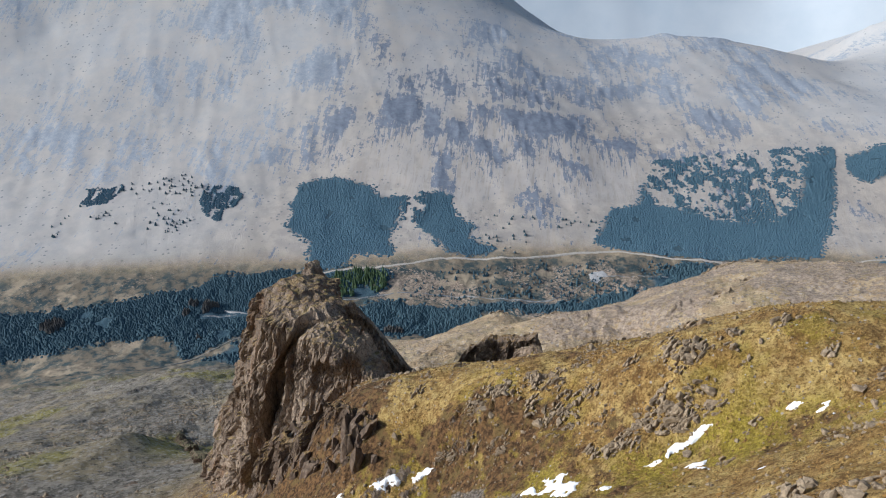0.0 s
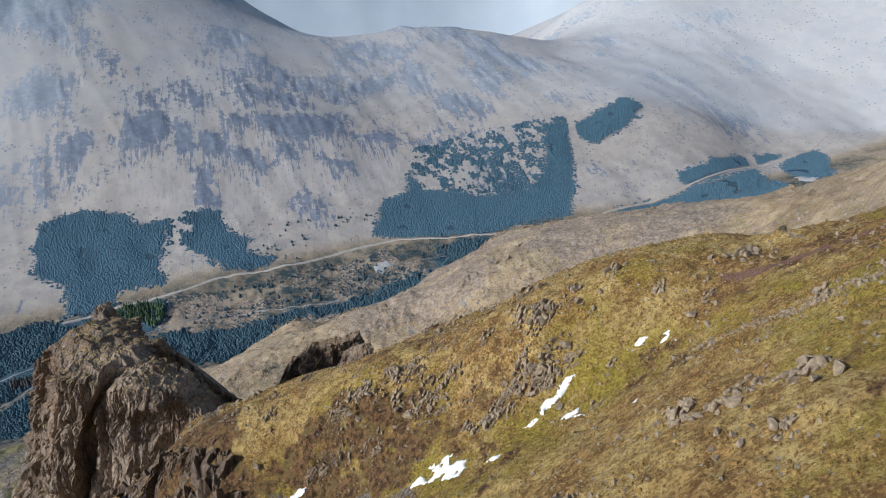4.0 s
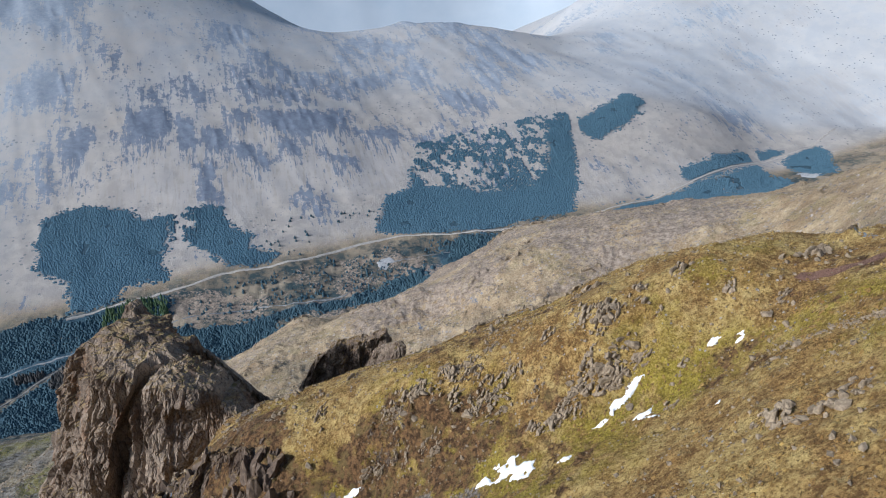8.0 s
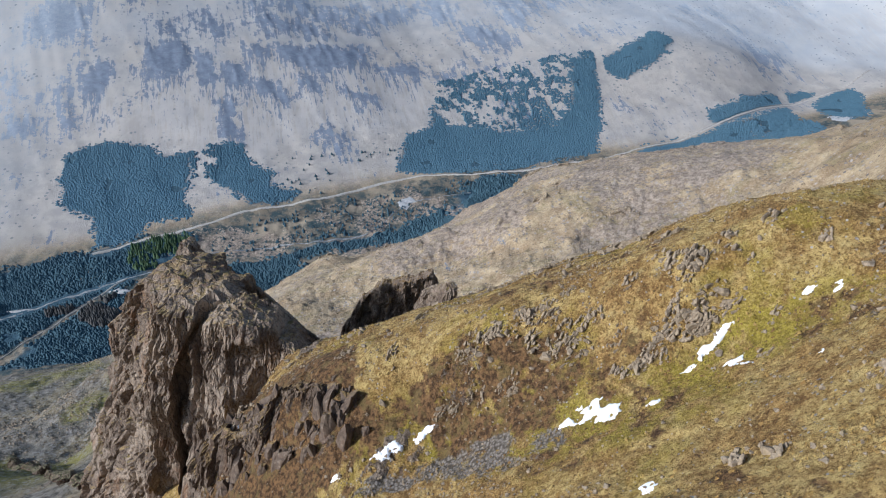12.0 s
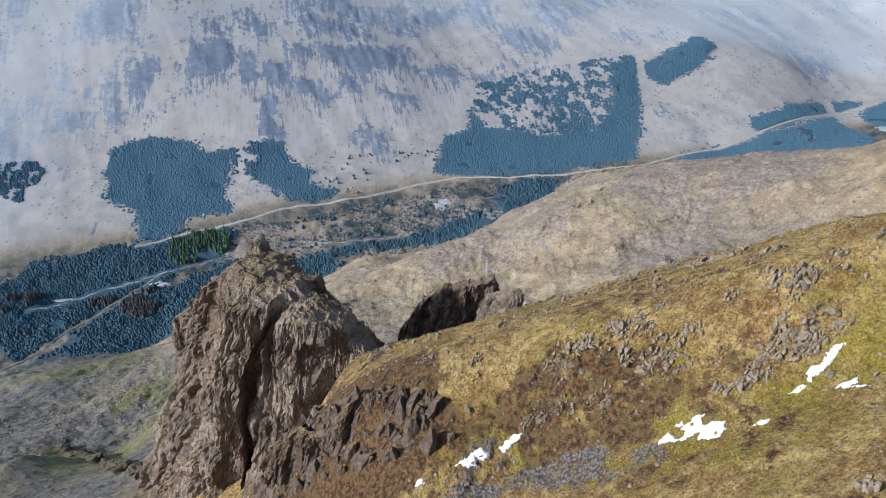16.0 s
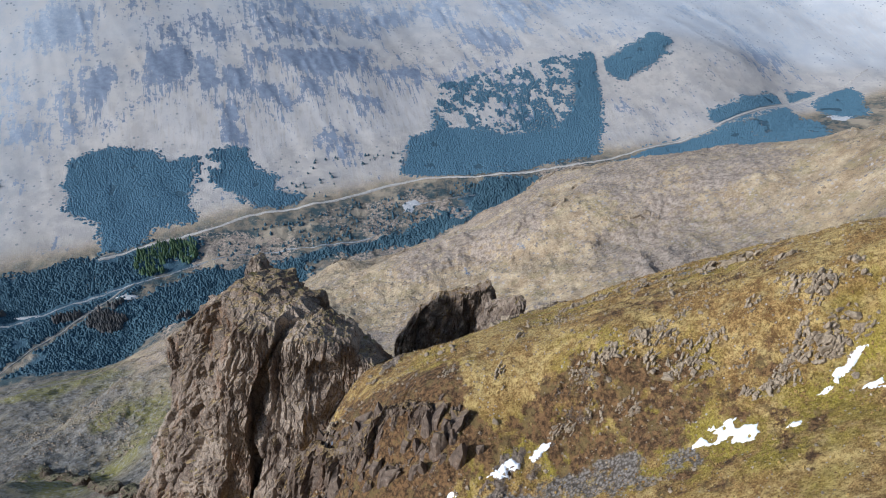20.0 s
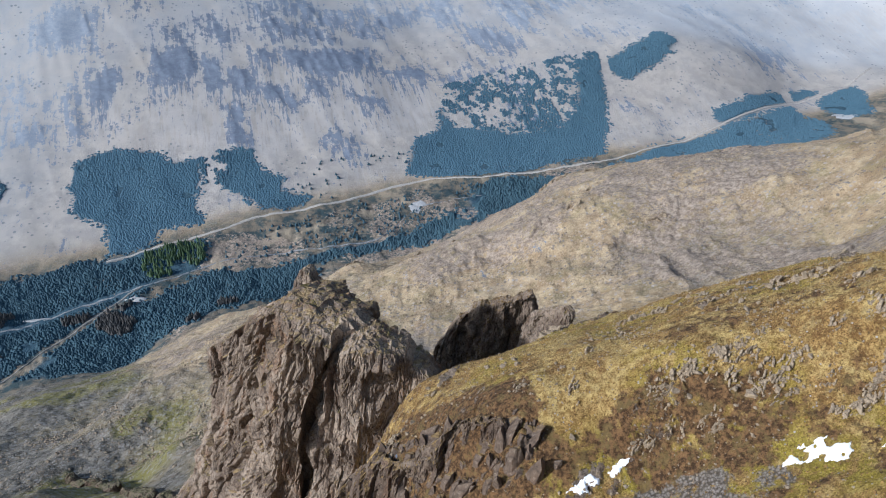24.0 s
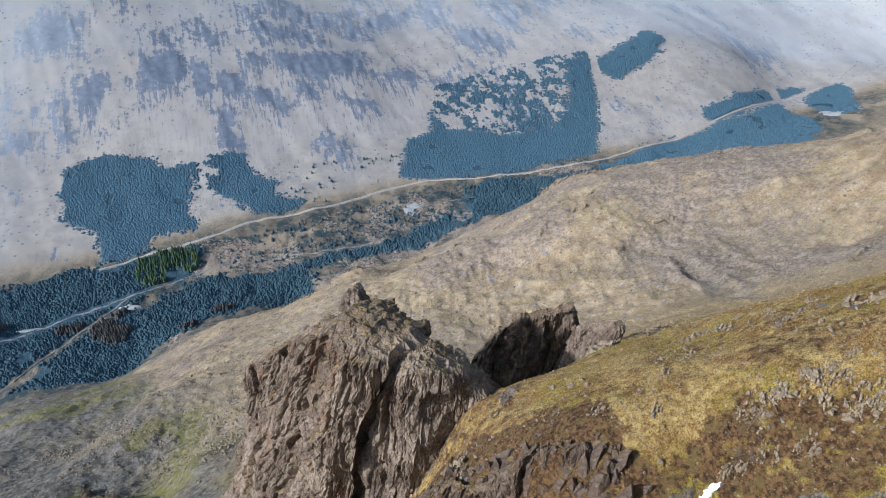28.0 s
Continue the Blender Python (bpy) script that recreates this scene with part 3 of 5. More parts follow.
ROADS = {
    "forest_road": [(-555, 855), (-450, 915), (-400, 940), (-360, 970), (-295, 995), (-230, 1020), (-140, 1075), (-70, 1105), (40, 1115), (125, 1135), (260, 1175), (440, 1260), (545, 1325), (690, 1420), (845, 1500), (930, 1570)],
    "low_track": [(-640, 480), (-585, 595), (-565, 635), (-550, 680), (-520, 735), (-480, 800)],
}
RIVER = [(-640, 700), (-480, 800), (-385, 865), (-345, 880), (-285, 895), (-215, 900), (-145, 925), (-95, 1015), (20, 1060)]
SPUR_GULLY = [(84, 382), (99, 360), (102, 291), (102, 252)]
WALL_LINE = [(-58, 90), (-46, 86), (-34, 79), (-24, 75.5)]
BRACKEN_LINE = [(-58, 90), (-46, 86), (-34, 79), (-22, 75), (-14, 72), (6, 68)]
SCREE_BAND = [(-26, 61.5), (-14, 61.5), (-2, 60), (8, 56)]
TOWER_FOOT = [(-56, 106), (-52, 96), (-55, 85), (-72, 94), (-92, 108), (-112, 126)]
RED_PATH = [(45.5, 64), (48, 61.5), (51, 60), (54, 59.5), (58, 58)]


def surface(x, y):
    """The height of the ground with its roughness, and what covers it."""
    z, gx, gy = lie_slope(x, y)
    steep = np.hypot(gx, gy)
    r = np.hypot(x, y)
    axis = (x + 569) * -0.406 + (y - 880) * 0.914          # distance north of the valley's line
    axis = axis + 90 * step(50, 450, x)
    run = (x + 569) * 0.914 + (y - 880) * 0.406
    near = 1 - step(170, 330, r)
    floor = step(60, 0, np.abs(z - 8) - 22) * step(500, 620, r)
    far = step(-10, 60, axis) * step(800, 900, r)
    mid = (1 - near) * (1 - step(700, 900, r) * step(-60, 60, axis))
    m = {}
    # rough, rocky ground close by
    lumps = fbm(x, y, 14, 4, 3)
    bands = fbm(0.8 * x - 0.6 * y, 0.35 * (0.6 * x + 0.8 * y), 6, 4, 41)
    craggy = step(0.48, 0.80, bands * 0.75 + lumps * 0.2 + (steep - 0.9) * 0.45) * near
    wall_d = np.minimum(along(x, y, WALL_LINE), along(x, y, TOWER_FOOT) - 3)
    craggy = craggy * step(5, 10, np.hypot(x - 37, y - 61))
    face = near * step(12, 5, wall_d) * step(0.55, 0.95, steep)
    craggy = np.maximum(craggy, face * step(-0.5, 0.2, bands + lumps * 0.4))
    blocks = np.zeros(x.shape)
    sel = near > 0.01
    bx, by = x[sel] + 0.5 * fbm(x[sel], y[sel], 3, 2, 13), y[sel]
    t1, e1 = cells(bx / 2.6, by / 2.6, 17)
    t2, e2 = cells(bx / 1.0, by / 1.0, 19)
    blocks[sel] = 1.0 * t1 + 0.45 * t2 - 0.5 * step(0.14, 0.0, e1) - 0.2 * step(0.16, 0.0, e2) - 0.55
    dz = near * (0.9 * fbm(x, y, 22, 3, 5) + 0.40 * fbm(x, y, 5.0, 4, 8) + craggy * (0.95 * blocks + 0.3) + 0.16 * fbm(x, y, 1.1, 2, 9))
    knolls = fbm(x, y, 60, 5, 23)
    broken = np.zeros(x.shape)
    sel = mid > 0.01
    tone, edge = cells((0.9 * x[sel] + 0.4 * y[sel]) / 26, (0.9 * y[sel] - 0.4 * x[sel]) / 17, 27)
    broken[sel] = tone - 0.5
    dz = dz + mid * (2.6 * knolls - 1.0 + 1.0 * ridged(x, y, 20, 4, 29) + 0.6 * ridged(x, y, 6, 3, 31) + 3.0 * broken * step(-0.1, 0.5, knolls))
    gully = ridged(run + 0.15 * axis, 0.22 * axis, 70, 4, 53)
    crag, drip = np.full(x.shape, -1.0), np.zeros(x.shape)
    sel = far > 0.01
    xs, ys = x[sel], y[sel]
    wx, wy = xs + 9 * fbm(xs, ys, 40, 4, 61), ys + 9 * fbm(xs, ys, 40, 4, 67)

    def nearest(px, py, groups, soft):
        """How deep points lie in any outline of the groups, -1 well outside to 1 well inside."""
        best = np.full(px.shape, -1.0)
        for poly in (p for g in groups for p in g.values()):
            lo, hi = np.min(poly, 0) - soft, np.max(poly, 0) + soft
            q = (px > lo[0]) & (px < hi[0]) & (py > lo[1]) & (py < hi[1])
            if q.any():
                best[q] = np.maximum(best[q], np.clip(inside(px[q], py[q], poly, soft), -1, 1))
        return best

    c = nearest(wx, wy, (BANDED, LOW_STEPS), 26.0) * 1.15 + 0.12
    c = np.maximum(c, nearest(wx, wy, (HIGH_CRAGS, WEST_CRAGS), 36.0) * 0.9)
    shed = np.zeros(xs.shape)
    for far_up in (14, 28, 45, 65, 90, 120):
        shed = np.maximum(shed, step(-0.3, 0.4, nearest(wx - 0.26 * far_up, wy + 0.966 * far_up, (BANDED, LOW_STEPS), 14.0)) * (0.86 - 0.0062 * far_up))
    drip[sel] = shed
    upper = step(1480, 1750, ys + 0.15 * np.abs(xs)) * 0.62 + step(-700, -1000, xs) * step(150, 400, axis[sel]) * 0.5
    pale = step(250, 900, xs + 0.4 * (ys - 1400))
    c = np.maximum(c, upper - 1.0 + 0.95 * fbm(xs, ys, 120, 4, 71)) - 0.35 * pale
    crag[sel] = c
    runnel = np.zeros(x.shape)
    rr = np.zeros(xs.shape)
    for poly in RUNNELS.values():
        rr = np.maximum(rr, step(-0.4, 0.5, inside(wx, wy, poly, 60.0)))
    runnel[sel] = np.maximum(rr, 0.5 * step(0.1, 0.7, fbm(xs, ys, 160, 3, 73)))
    dz = dz + far * step(20, 120, axis) * (1.0 * gully + 3.5 * fbm(x, y, 180, 3, 77) + step(-0.2, 0.5, crag) * 1.6 * ridged(run, 0.4 * axis, 20, 3, 79))
    dz = dz - 3.0 * mid * step(9, 1, along(x, y, SPUR_GULLY))
    dz = dz + floor * 1.2 * fbm(x, y, 50, 3, 83)
    # covers
    wood = np.zeros(x.shape)
    sel = (r > 560) & (r < 1900)
    w = np.full(int(sel.sum()), -1.0)
    for poly in WOODS.values():
        w = np.maximum(w, np.clip(inside(x[sel], y[sel], poly, 12.0), -1, 1))
    wood[sel] = step(-0.3, 0.6, w)
    gully_d = along(x, y, [p[:2] for p in LINES["snow_gully"]])
    west = step(-95, -135, x) * (1 - step(-100, 100, axis)) * (1 - 0.9 * step(-35, 35, y - 330 + 1.3 * (x + 221) + 25 * knolls))
    m["rock"] = 0.5 * near * step(9, 4, along(x, y, TOWER_FOOT[2:])) + np.maximum(craggy * 0.8 * (1 - 0.6 * face), face * 0.3) + mid * step(0.35, 0.9, 0.5 * steep + 0.6 * knolls) * 0.42
    gut = step(9, 2, gully_d + 4 * lumps) * step(-45, -15, x)
    m["moss"] = near * np.maximum(gut * 0.95, 0.65 * step(0.05, 0.7, fbm(x, y, 11, 4, 91))) * (1 - 0.9 * face)
    m["scree"] = mid * (0.12 + 0.5 * step(80, 30, np.hypot(x - 130, y - 350) + 20 * knolls) + 0.5 * step(-0.3, 0.6, fbm(x, y, 90, 4, 97))) + near * 0.6 * step(4.0, 1.5, along(x, y, SCREE_BAND) + 2 * lumps)
    m["bracken_wall"] = near * step(16, 8, along(x, y, WALL_LINE) + 2 * lumps) * step(-14, -22, x)
    hollow = step(75, 30, np.hypot(x - 130, y - 350) + 14 * knolls)
    cut = step(7, 2, along(x, y, SPUR_GULLY) + 3 * knolls)
    m["west"] = np.maximum(west, mid * np.maximum(0.35 * hollow, 0.6 * cut))
    m["bracken"] = near * np.maximum(step(15, 3, along(x, y, BRACKEN_LINE) + 3 * lumps) * step(0.5, 0.85, steep) * 0.66, 0.36 * step(0.0, 0.7, fbm(x, y, 9, 4, 93)) + 0.08)
    m["bracken"] = np.maximum(m["bracken"], 1.1 * m.pop("bracken_wall"))
    m["moss"] = m["moss"] * (1 - np.clip(m["bracken"] - 0.7, 0, 0.4) * 2.4)
    m["rock"] = m["rock"] * (1 - 0.75 * np.clip(m["bracken"], 0, 1) * step(-24, -14, x))
    a = radians(15)
    m["lane"], m["fall"] = (x * math.cos(a) + y * math.sin(a)) / 8, (y * math.cos(a) - x * math.sin(a)) / 60
    # where the painted haze is thickest: beyond the ridge to the east
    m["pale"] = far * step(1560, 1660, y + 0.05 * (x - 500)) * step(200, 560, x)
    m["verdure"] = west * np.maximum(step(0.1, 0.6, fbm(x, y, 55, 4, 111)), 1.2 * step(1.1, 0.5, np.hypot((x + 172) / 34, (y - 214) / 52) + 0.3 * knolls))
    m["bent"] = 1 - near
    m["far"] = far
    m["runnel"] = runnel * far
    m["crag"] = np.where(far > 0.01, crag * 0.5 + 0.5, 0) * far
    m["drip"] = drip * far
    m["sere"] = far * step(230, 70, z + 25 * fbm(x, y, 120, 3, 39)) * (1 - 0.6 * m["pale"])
    # painted haze over the crags and grass of the high, western and eastern slopes
    m["haze_tint"] = far * np.maximum(np.maximum(m["pale"], 0.75 * step(-640, -860, x)), 0.6 * step(1440, 1700, y))
    m["heath"] = floor * (1 - step(-25, 35, axis))
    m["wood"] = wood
    m["soil"] = near * step(1.3, 0.3, along(x, y, RED_PATH)) * 0.9
    return z + dz, m


def height(x, y):
    return surface(np.atleast_1d(np.asarray(x, float)), np.atleast_1d(np.asarray(y, float)))[0]


def mesh_from(name, co, quads, material=None, smooth=True):
    """A mesh from arrays of points and of faces with equally many corners."""
    me = bpy.data.meshes.new(name)
    n = quads.shape[1]
    me.vertices.add(len(co))
    me.vertices.foreach_set("co", np.ascontiguousarray(co, np.float32).ravel())
    me.loops.add(quads.size)
    me.loops.foreach_set("vertex_index", np.ascontiguousarray(quads, np.int32).ravel())
    me.polygons.add(len(quads))
    me.polygons.foreach_set("loop_start", np.arange(0, quads.size, n, dtype=np.int32))
    me.polygons.foreach_set("use_smooth", np.full(len(quads), smooth))
    me.update(calc_edges=True)
    if material:
        me.materials.append(material)
    return me


def grid_quads(rows, cols, wrap=False):
    i, j = np.meshgrid(np.arange(rows - 1), np.arange(cols if wrap else cols - 1), indexing="ij")
    k = (j + 1) % cols
    return np.stack([i * cols + j, i * cols + k, (i + 1) * cols + k, (i + 1) * cols + j], -1).reshape(-1, 4)


# ---- the ground: one sheet from under the camera to the horizon ----
def build_ground():
    turn = np.radians(np.r_[np.linspace(-66, 62, 770), np.linspace(64, 292, 78)])
    reach = np.r_[0.0, np.geomspace(3, 62, 45), np.geomspace(62.3, 235, 400), np.geomspace(236, 700, 190), np.geomspace(704, 2700, 250), np.geomspace(2760, 4850, 22)]
    rr, tt = np.meshgrid(reach, turn, indexing="ij")
    x, y = (rr * np.sin(tt)).ravel(), (rr * np.cos(tt) - 40).ravel()
    z, masks = surface(x, y)
    co = np.c_[x, y, z]
    quads = grid_quads(len(reach), len(turn), True)[:, ::-1]
    hub = len(co)
    co = np.r_[co, [[0, -40, height(0, -40)[0]]]]
    me = mesh_from("ground", co, quads, GROUND)
    ground = new("ground", me)
    for key, v in masks.items():
        me.attributes.new(key, "FLOAT", "POINT").data.foreach_set("value", np.r_[v if key in ("lane", "fall") else np.clip(v, -2, 2), 0].astype(np.float32))
    return tagged(ground, "rough fellside of straw-coloured grass, rock and scree above a deep valley", "ground", kind="structure")


build_ground()


def ribbon(name, line, width, material, lift, label, wobble=0.0):
    """A road or stream laid over the ground."""
    pts = []
    for (ax, ay), (bx, by) in zip(line, line[1:]):
        k = max(2, int(math.hypot(bx - ax, by - ay) / 8))
        pts += [(ax + (bx - ax) * i / k, ay + (by - ay) * i / k) for i in range(k)]
    p = np.array(pts + [line[-1]], float)
    for _ in range(4):
        p[1:-1] = (p[:-2] + 2 * p[1:-1] + p[2:]) / 4
    d = np.gradient(p, axis=0)
    side = np.c_[-d[:, 1], d[:, 0]] / np.linalg.norm(d, axis=1)[:, None]
    w = width * (1 + wobble * fbm(p[:, 0], p[:, 1], 40, 3, 5))
    rows = [p + side * (w * f)[:, None] for f in (-0.5, -0.3, 0.0, 0.3, 0.5)]
    rings = []
    for q, up in zip(rows, (-0.6, lift, lift, lift, -0.6)):
        rings.append(np.c_[q, height(q[:, 0], q[:, 1]) + up])
    co = np.concatenate(rings)
    return tagged(new(name, mesh_from(name, co, grid_quads(5, len(p))[:, ::-1], material)), label, "road" if "road" in name or "track" in name else name, kind="structure")


ribbon("forest_road", ROADS["forest_road"], 5.0, ROADSTONE, 1.0, "pale gravel forest road along the foot of the far slope", 0.3)
ribbon("forest_track", ROADS["low_track"], 3.4, TRACKSTONE, 0.8, "pale gravel track through the valley plantations", 0.3)
ribbon("river", RIVER, 3.0, STREAM, 0.5, "stony river bed winding over the valley floor", 0.7)


# ---- rock towers, crags and outcrops ----
def facets(u, v, seed):
    """Broken rock at unit spacing: a number 0..1 for each block, the slant of its face, the distance to its crack."""
    i, j = np.floor(u).astype(np.int64), np.floor(v).astype(np.int64)
    f1, f2, tone, slant = np.full(u.shape, 9.0), np.full(u.shape, 9.0), np.zeros(u.shape), np.zeros(u.shape)
    for p in (-1, 0, 1):
        for q in (-1, 0, 1):
            a, b = i + p, j + q
            du, dv = u - a - _hash(a, b, seed), v - b - _hash(a, b, seed + 1)
            d = np.hypot(du, dv)
            closer = d < f1
            f2 = np.where(closer, f1, np.minimum(f2, d))
            tone = np.where(closer, _hash(a, b, seed + 2), tone)
            slant = np.where(closer, 1.5 * du * (_hash(a, b, seed + 3) - 0.5) + 0.8 * dv * (_hash(a, b, seed + 4) - 0.55), slant)
            f1 = np.where(closer, d, f1)
    return tone, slant, f2 - f1


def rock_fin(name, parent, middle, axis_deg, top, foot, crest, base_z, cols, rows, seed, grain=1.0, bulge=1.7, label="", lean=0.1, material=None, trim=None, tip=0.0, rise=0.21, square=0.75):
    """A steep rock mass: an oval foot drawn up to an oval crest whose height follows crest(s) along its length.
    top and foot: half length, half width, shift along and across. grain: the size of its joints and blocks. tip: how the crest drops across; rise: how far the top is domed."""
    a = np.linspace(0, 2 * np.pi, cols, endpoint=False)
    ca, sa = np.cos(a), np.sin(a)
    ex = np.array([math.cos(radians(axis_deg)), math.sin(radians(axis_deg))])
    ey = np.array([-ex[1], ex[0]])
    (tl, tw, ts, tt), (fl, fw, fs, ft) = top, foot

    def oval(lon, lat, off_s, off_t):
        return np.sign(ca) * np.abs(ca) ** square * lon + off_s, np.sign(sa) * np.abs(sa) ** square * lat + off_t

    s1, t1 = oval(tl, tw, ts, tt)
    s0, t0 = oval(fl, fw, fs, ft)
    zt = crest(s1) - tip * np.clip(t1 - tt, 0, None)
    S, T, Z = [], [], []
    for v in np.linspace(0, 1, rows):
        k = v ** bulge
        S.append(s0 + (s1 - s0) * k)
        T.append(t0 + (t1 - t0) * k)
        Z.append(base_z + (zt - base_z) * v)
    wall, caps = rows, max(6, rows // 10)
    for v in np.linspace(0, 1, caps)[1:]:
        sc, tc = ts + (s1 - ts) * (1 - 0.3 * v), tt + (t1 - tt) * (1 - v)
        S.append(sc), T.append(tc), Z.append(crest(sc) - tip * np.clip(tc - tt, 0, None) + rise * tw * np.sin(v * np.pi / 2))
    S, T, Z = np.array(S), np.array(T), np.array(Z)
    arc = np.cumsum(np.hypot(np.gradient(s0 * 0.4 + s1 * 0.6), np.gradient(t0 * 0.4 + t1 * 0.6)))
    arc = np.broadcast_to(arc, S.shape) / grain
    zz = Z / grain
    side = arc + lean * zz + 1.6 * fbm(arc, 0.3 * zz, 9, 3, seed + 7) + 0.7 * fbm(arc, zz, 5, 3, seed + 3)
    rise_z = zz + 0.25 * side + 1.2 * fbm(arc, zz, 7, 3, seed + 9)
    d = 1.1 * fbm(arc, 0.6 * zz, 11, 4, seed + 97) + 0.35 * fbm(side, 0.6 * zz, 1.6, 3, seed + 95)
    for wide, tall, deep, gap, k in ((6.5, 19.0, 2.6, 0.5, 0), (2.8, 9.0, 1.15, 0.3, 31), (1.2, 3.0, 0.42, 0.12, 61)):
        tone, slant, edge = facets(side / wide, rise_z / tall, seed + k)
        d = d + deep * (tone - 0.5 + slant) - gap * step(0.10, 0.0, edge)
    for size, deep, k in ((5.5, 1.7, 41), (2.4, 0.9, 47), (1.1, 0.35, 53)):
        crack = np.abs(vnoise(side / size, zz / (4.5 * size), seed + k))
        d = d - deep * step(0.11, 0.0, crack) * step(-0.3, 0.3, vnoise(arc / 9, zz / 14, seed + k + 1))
    ledge = vnoise(arc / 12, zz / 4.2, seed + 13)
    d = (d + 0.4 * np.clip(ledge * 3, -1, 1)) * grain
    amt = np.ones(S.shape)
    amt[wall:] = (np.linspace(0.9, 0.0, len(S) - wall) ** 3)[:, None]
    nx, ny = np.gradient(T, axis=1), -np.gradient(S, axis=1)
    ln = np.hypot(nx, ny) + 1e-9
    S, T = S + d * amt * nx / ln, T + d * amt * ny / ln
    Z = Z + grain * (0.45 * fbm(S, T, 5, 3, seed + 21) + np.where(np.arange(len(S)) >= wall, 0.5, 0.15)[:, None] * ridged(S, T, 2.6 * grain, 3, seed + 71))
    x = middle[0] + S * ex[0] + T * ey[0]
    y = middle[1] + S * ex[1] + T * ey[1]
    if trim:
        x = trim(x, y, Z)
    me = mesh_from(name, np.c_[x.ravel(), y.ravel(), Z.ravel()], grid_quads(len(S), cols, True), material or ROCK, smooth=False)
    ob = new(name, me)
    if parent:
        ob.parent = parent
    return tagged(ob, label)


def lerp(xs, zs):
    return lambda s: np.interp(s, xs, zs)


def block_mesh(seed, spread=(1, 0.8, 0.7)):
    """An angular boulder: the hull of a few scattered points, about 1 m across."""
    rnd = random.Random(seed)
    bm = bmesh.new()
    for _ in range(15):
        v = Vector((rnd.gauss(0, 1), rnd.gauss(0, 1), rnd.gauss(0, 1))).normalized() * rnd.uniform(0.42, 0.58)
        bm.verts.new((v.x * spread[0], v.y * spread[1], v.z * spread[2]))
    hull = bmesh.ops.convex_hull(bm, input=bm.verts)
    bmesh.ops.delete(bm, geom=[g for g in hull["geom_interior"] if isinstance(g, bmesh.types.BMVert)], context="VERTS")
    bmesh.ops.recalc_face_normals(bm, faces=bm.faces)
    me = bpy.data.meshes.new("boulder")
    bm.to_mesh(me)
    bm.free()
    me.materials.append(STONE)
    return me


BLOCKS = [block_mesh(k, sp) for k, sp in enumerate([(1, 0.8, 0.7), (1.2, 0.8, 0.55), (0.9, 0.7, 1.1), (1.3, 0.6, 0.8), (1, 1, 0.6), (0.8, 0.65, 1.3)])]


def put_block(name, x, y, size, rnd, parent=None, z=None, sink=0.2, mesh=None):
    ob = new(name, mesh or rnd.choice(BLOCKS))
    z = height(x, y)[0] if z is None else z
    ob.matrix_world = pose(x, y, z + size * (0.5 - sink) * 0.7, rnd.uniform(-25, 25), rnd.uniform(-25, 25), rnd.uniform(0, 360)) @ Matrix.Scale(size, 4)
    if parent:
        ob.parent = parent
    return ob


def cleft_line(y, z):
    """Where the deep cleft between the tower and its buttress runs: slanting at the top, upright below."""
    return -57.0 - 0.48 * np.clip(515 - z, 0, 18) - 0.12 * np.clip(497 - z, 0, 60) + 0.5 * fbm(y, z, 6, 3, 15)


def cleft_west(x, y, z):
    return np.minimum(x, cleft_line(y, z) + 25 * step(114, 122, y))


def cleft_east(x, y, z):
    return np.maximum(x, cleft_line(y, z) + 1.1 - 25 * step(116, 122, y))


def build_tower():
    base = tagged(new("rock_tower"), "jointed grey-brown rock tower with grassy ledges standing off the ridge", "rock tower")
    rock_fin("main_tower", base, (-66, 126), 138.4, (17.5, 10.0, 0.0, -1.0), (37, 28.5, 20.7, 3.5),
             lerp((-17, -13, -6, 2, 6, 10, 15, 18), (514.5, 515.6, 515.5, 515.8, 511.5, 506.5, 504.5, 503.5)), 418, 660, 210, 101, bulge=0.9, lean=0.05, trim=cleft_west, rise=0.22, square=0.65)
    rock_fin("west_ridge", base, (-91, 148), 138, (18, 4, 0, 0), (24, 17, 0, 2), lerp((-18, -10, 0, 8, 18), (505, 497, 487, 480, 471)), 412, 420, 160, 133, 0.9, 0.85, label="lower ridge of the tower running out behind it")
    rock_fin("front_buttress", base, (-50, 112), -4, (12.5, 4.4, 3.6, 3.0), (21, 18, -3.0, -3),
             lerp((-10, -8, -5, -2, 2, 6, 8.5, 10, 13, 15, 17), (506, 510, 513.6, 515, 514.8, 513.2, 512, 508.5, 508, 506, 501)), 452, 480, 150, 202, 0.8, 0.75, lean=0.05, label="smaller buttress split off by a deep cleft", trim=cleft_east, tip=-0.1, rise=0.1)
    rock_fin("back_shoulder", base, (-47.5, 143.5), 43, (11, 2.6, 0, 0), (16, 10, 0, 0), lerp((-11, -8, -4, 0, 5, 11), (508, 504, 497, 490, 481, 472)), 440, 280, 100, 251, 0.65, 1.0, label="darker stepped shoulder falling to the neck")
    rock_fin("summit_block", base, (-66.3, 137), 150, (2.0, 1.2, 0.4, 0), (4.6, 3.6, 0, 0), lerp((-3, -1, 0.6, 2, 3), (514.5, 516.8, 517.6, 516.5, 514.5)), 509, 130, 30, 303, 0.35, 1.3, label="small pointed block on the summit")
    rnd = random.Random(4)
    for x, y, z, size in ((-69.5, 131, 514.4, 1.8), (-61, 133, 515.2, 1.5), (-57, 127, 514.2, 1.3), (-71, 127, 513.6, 1.6), (-63, 128, 514.6, 1.2), (-67, 124, 513.8, 1.4)):
        put_block("summit_stone", x, y, size, rnd, base, z)
    return base


build_tower()


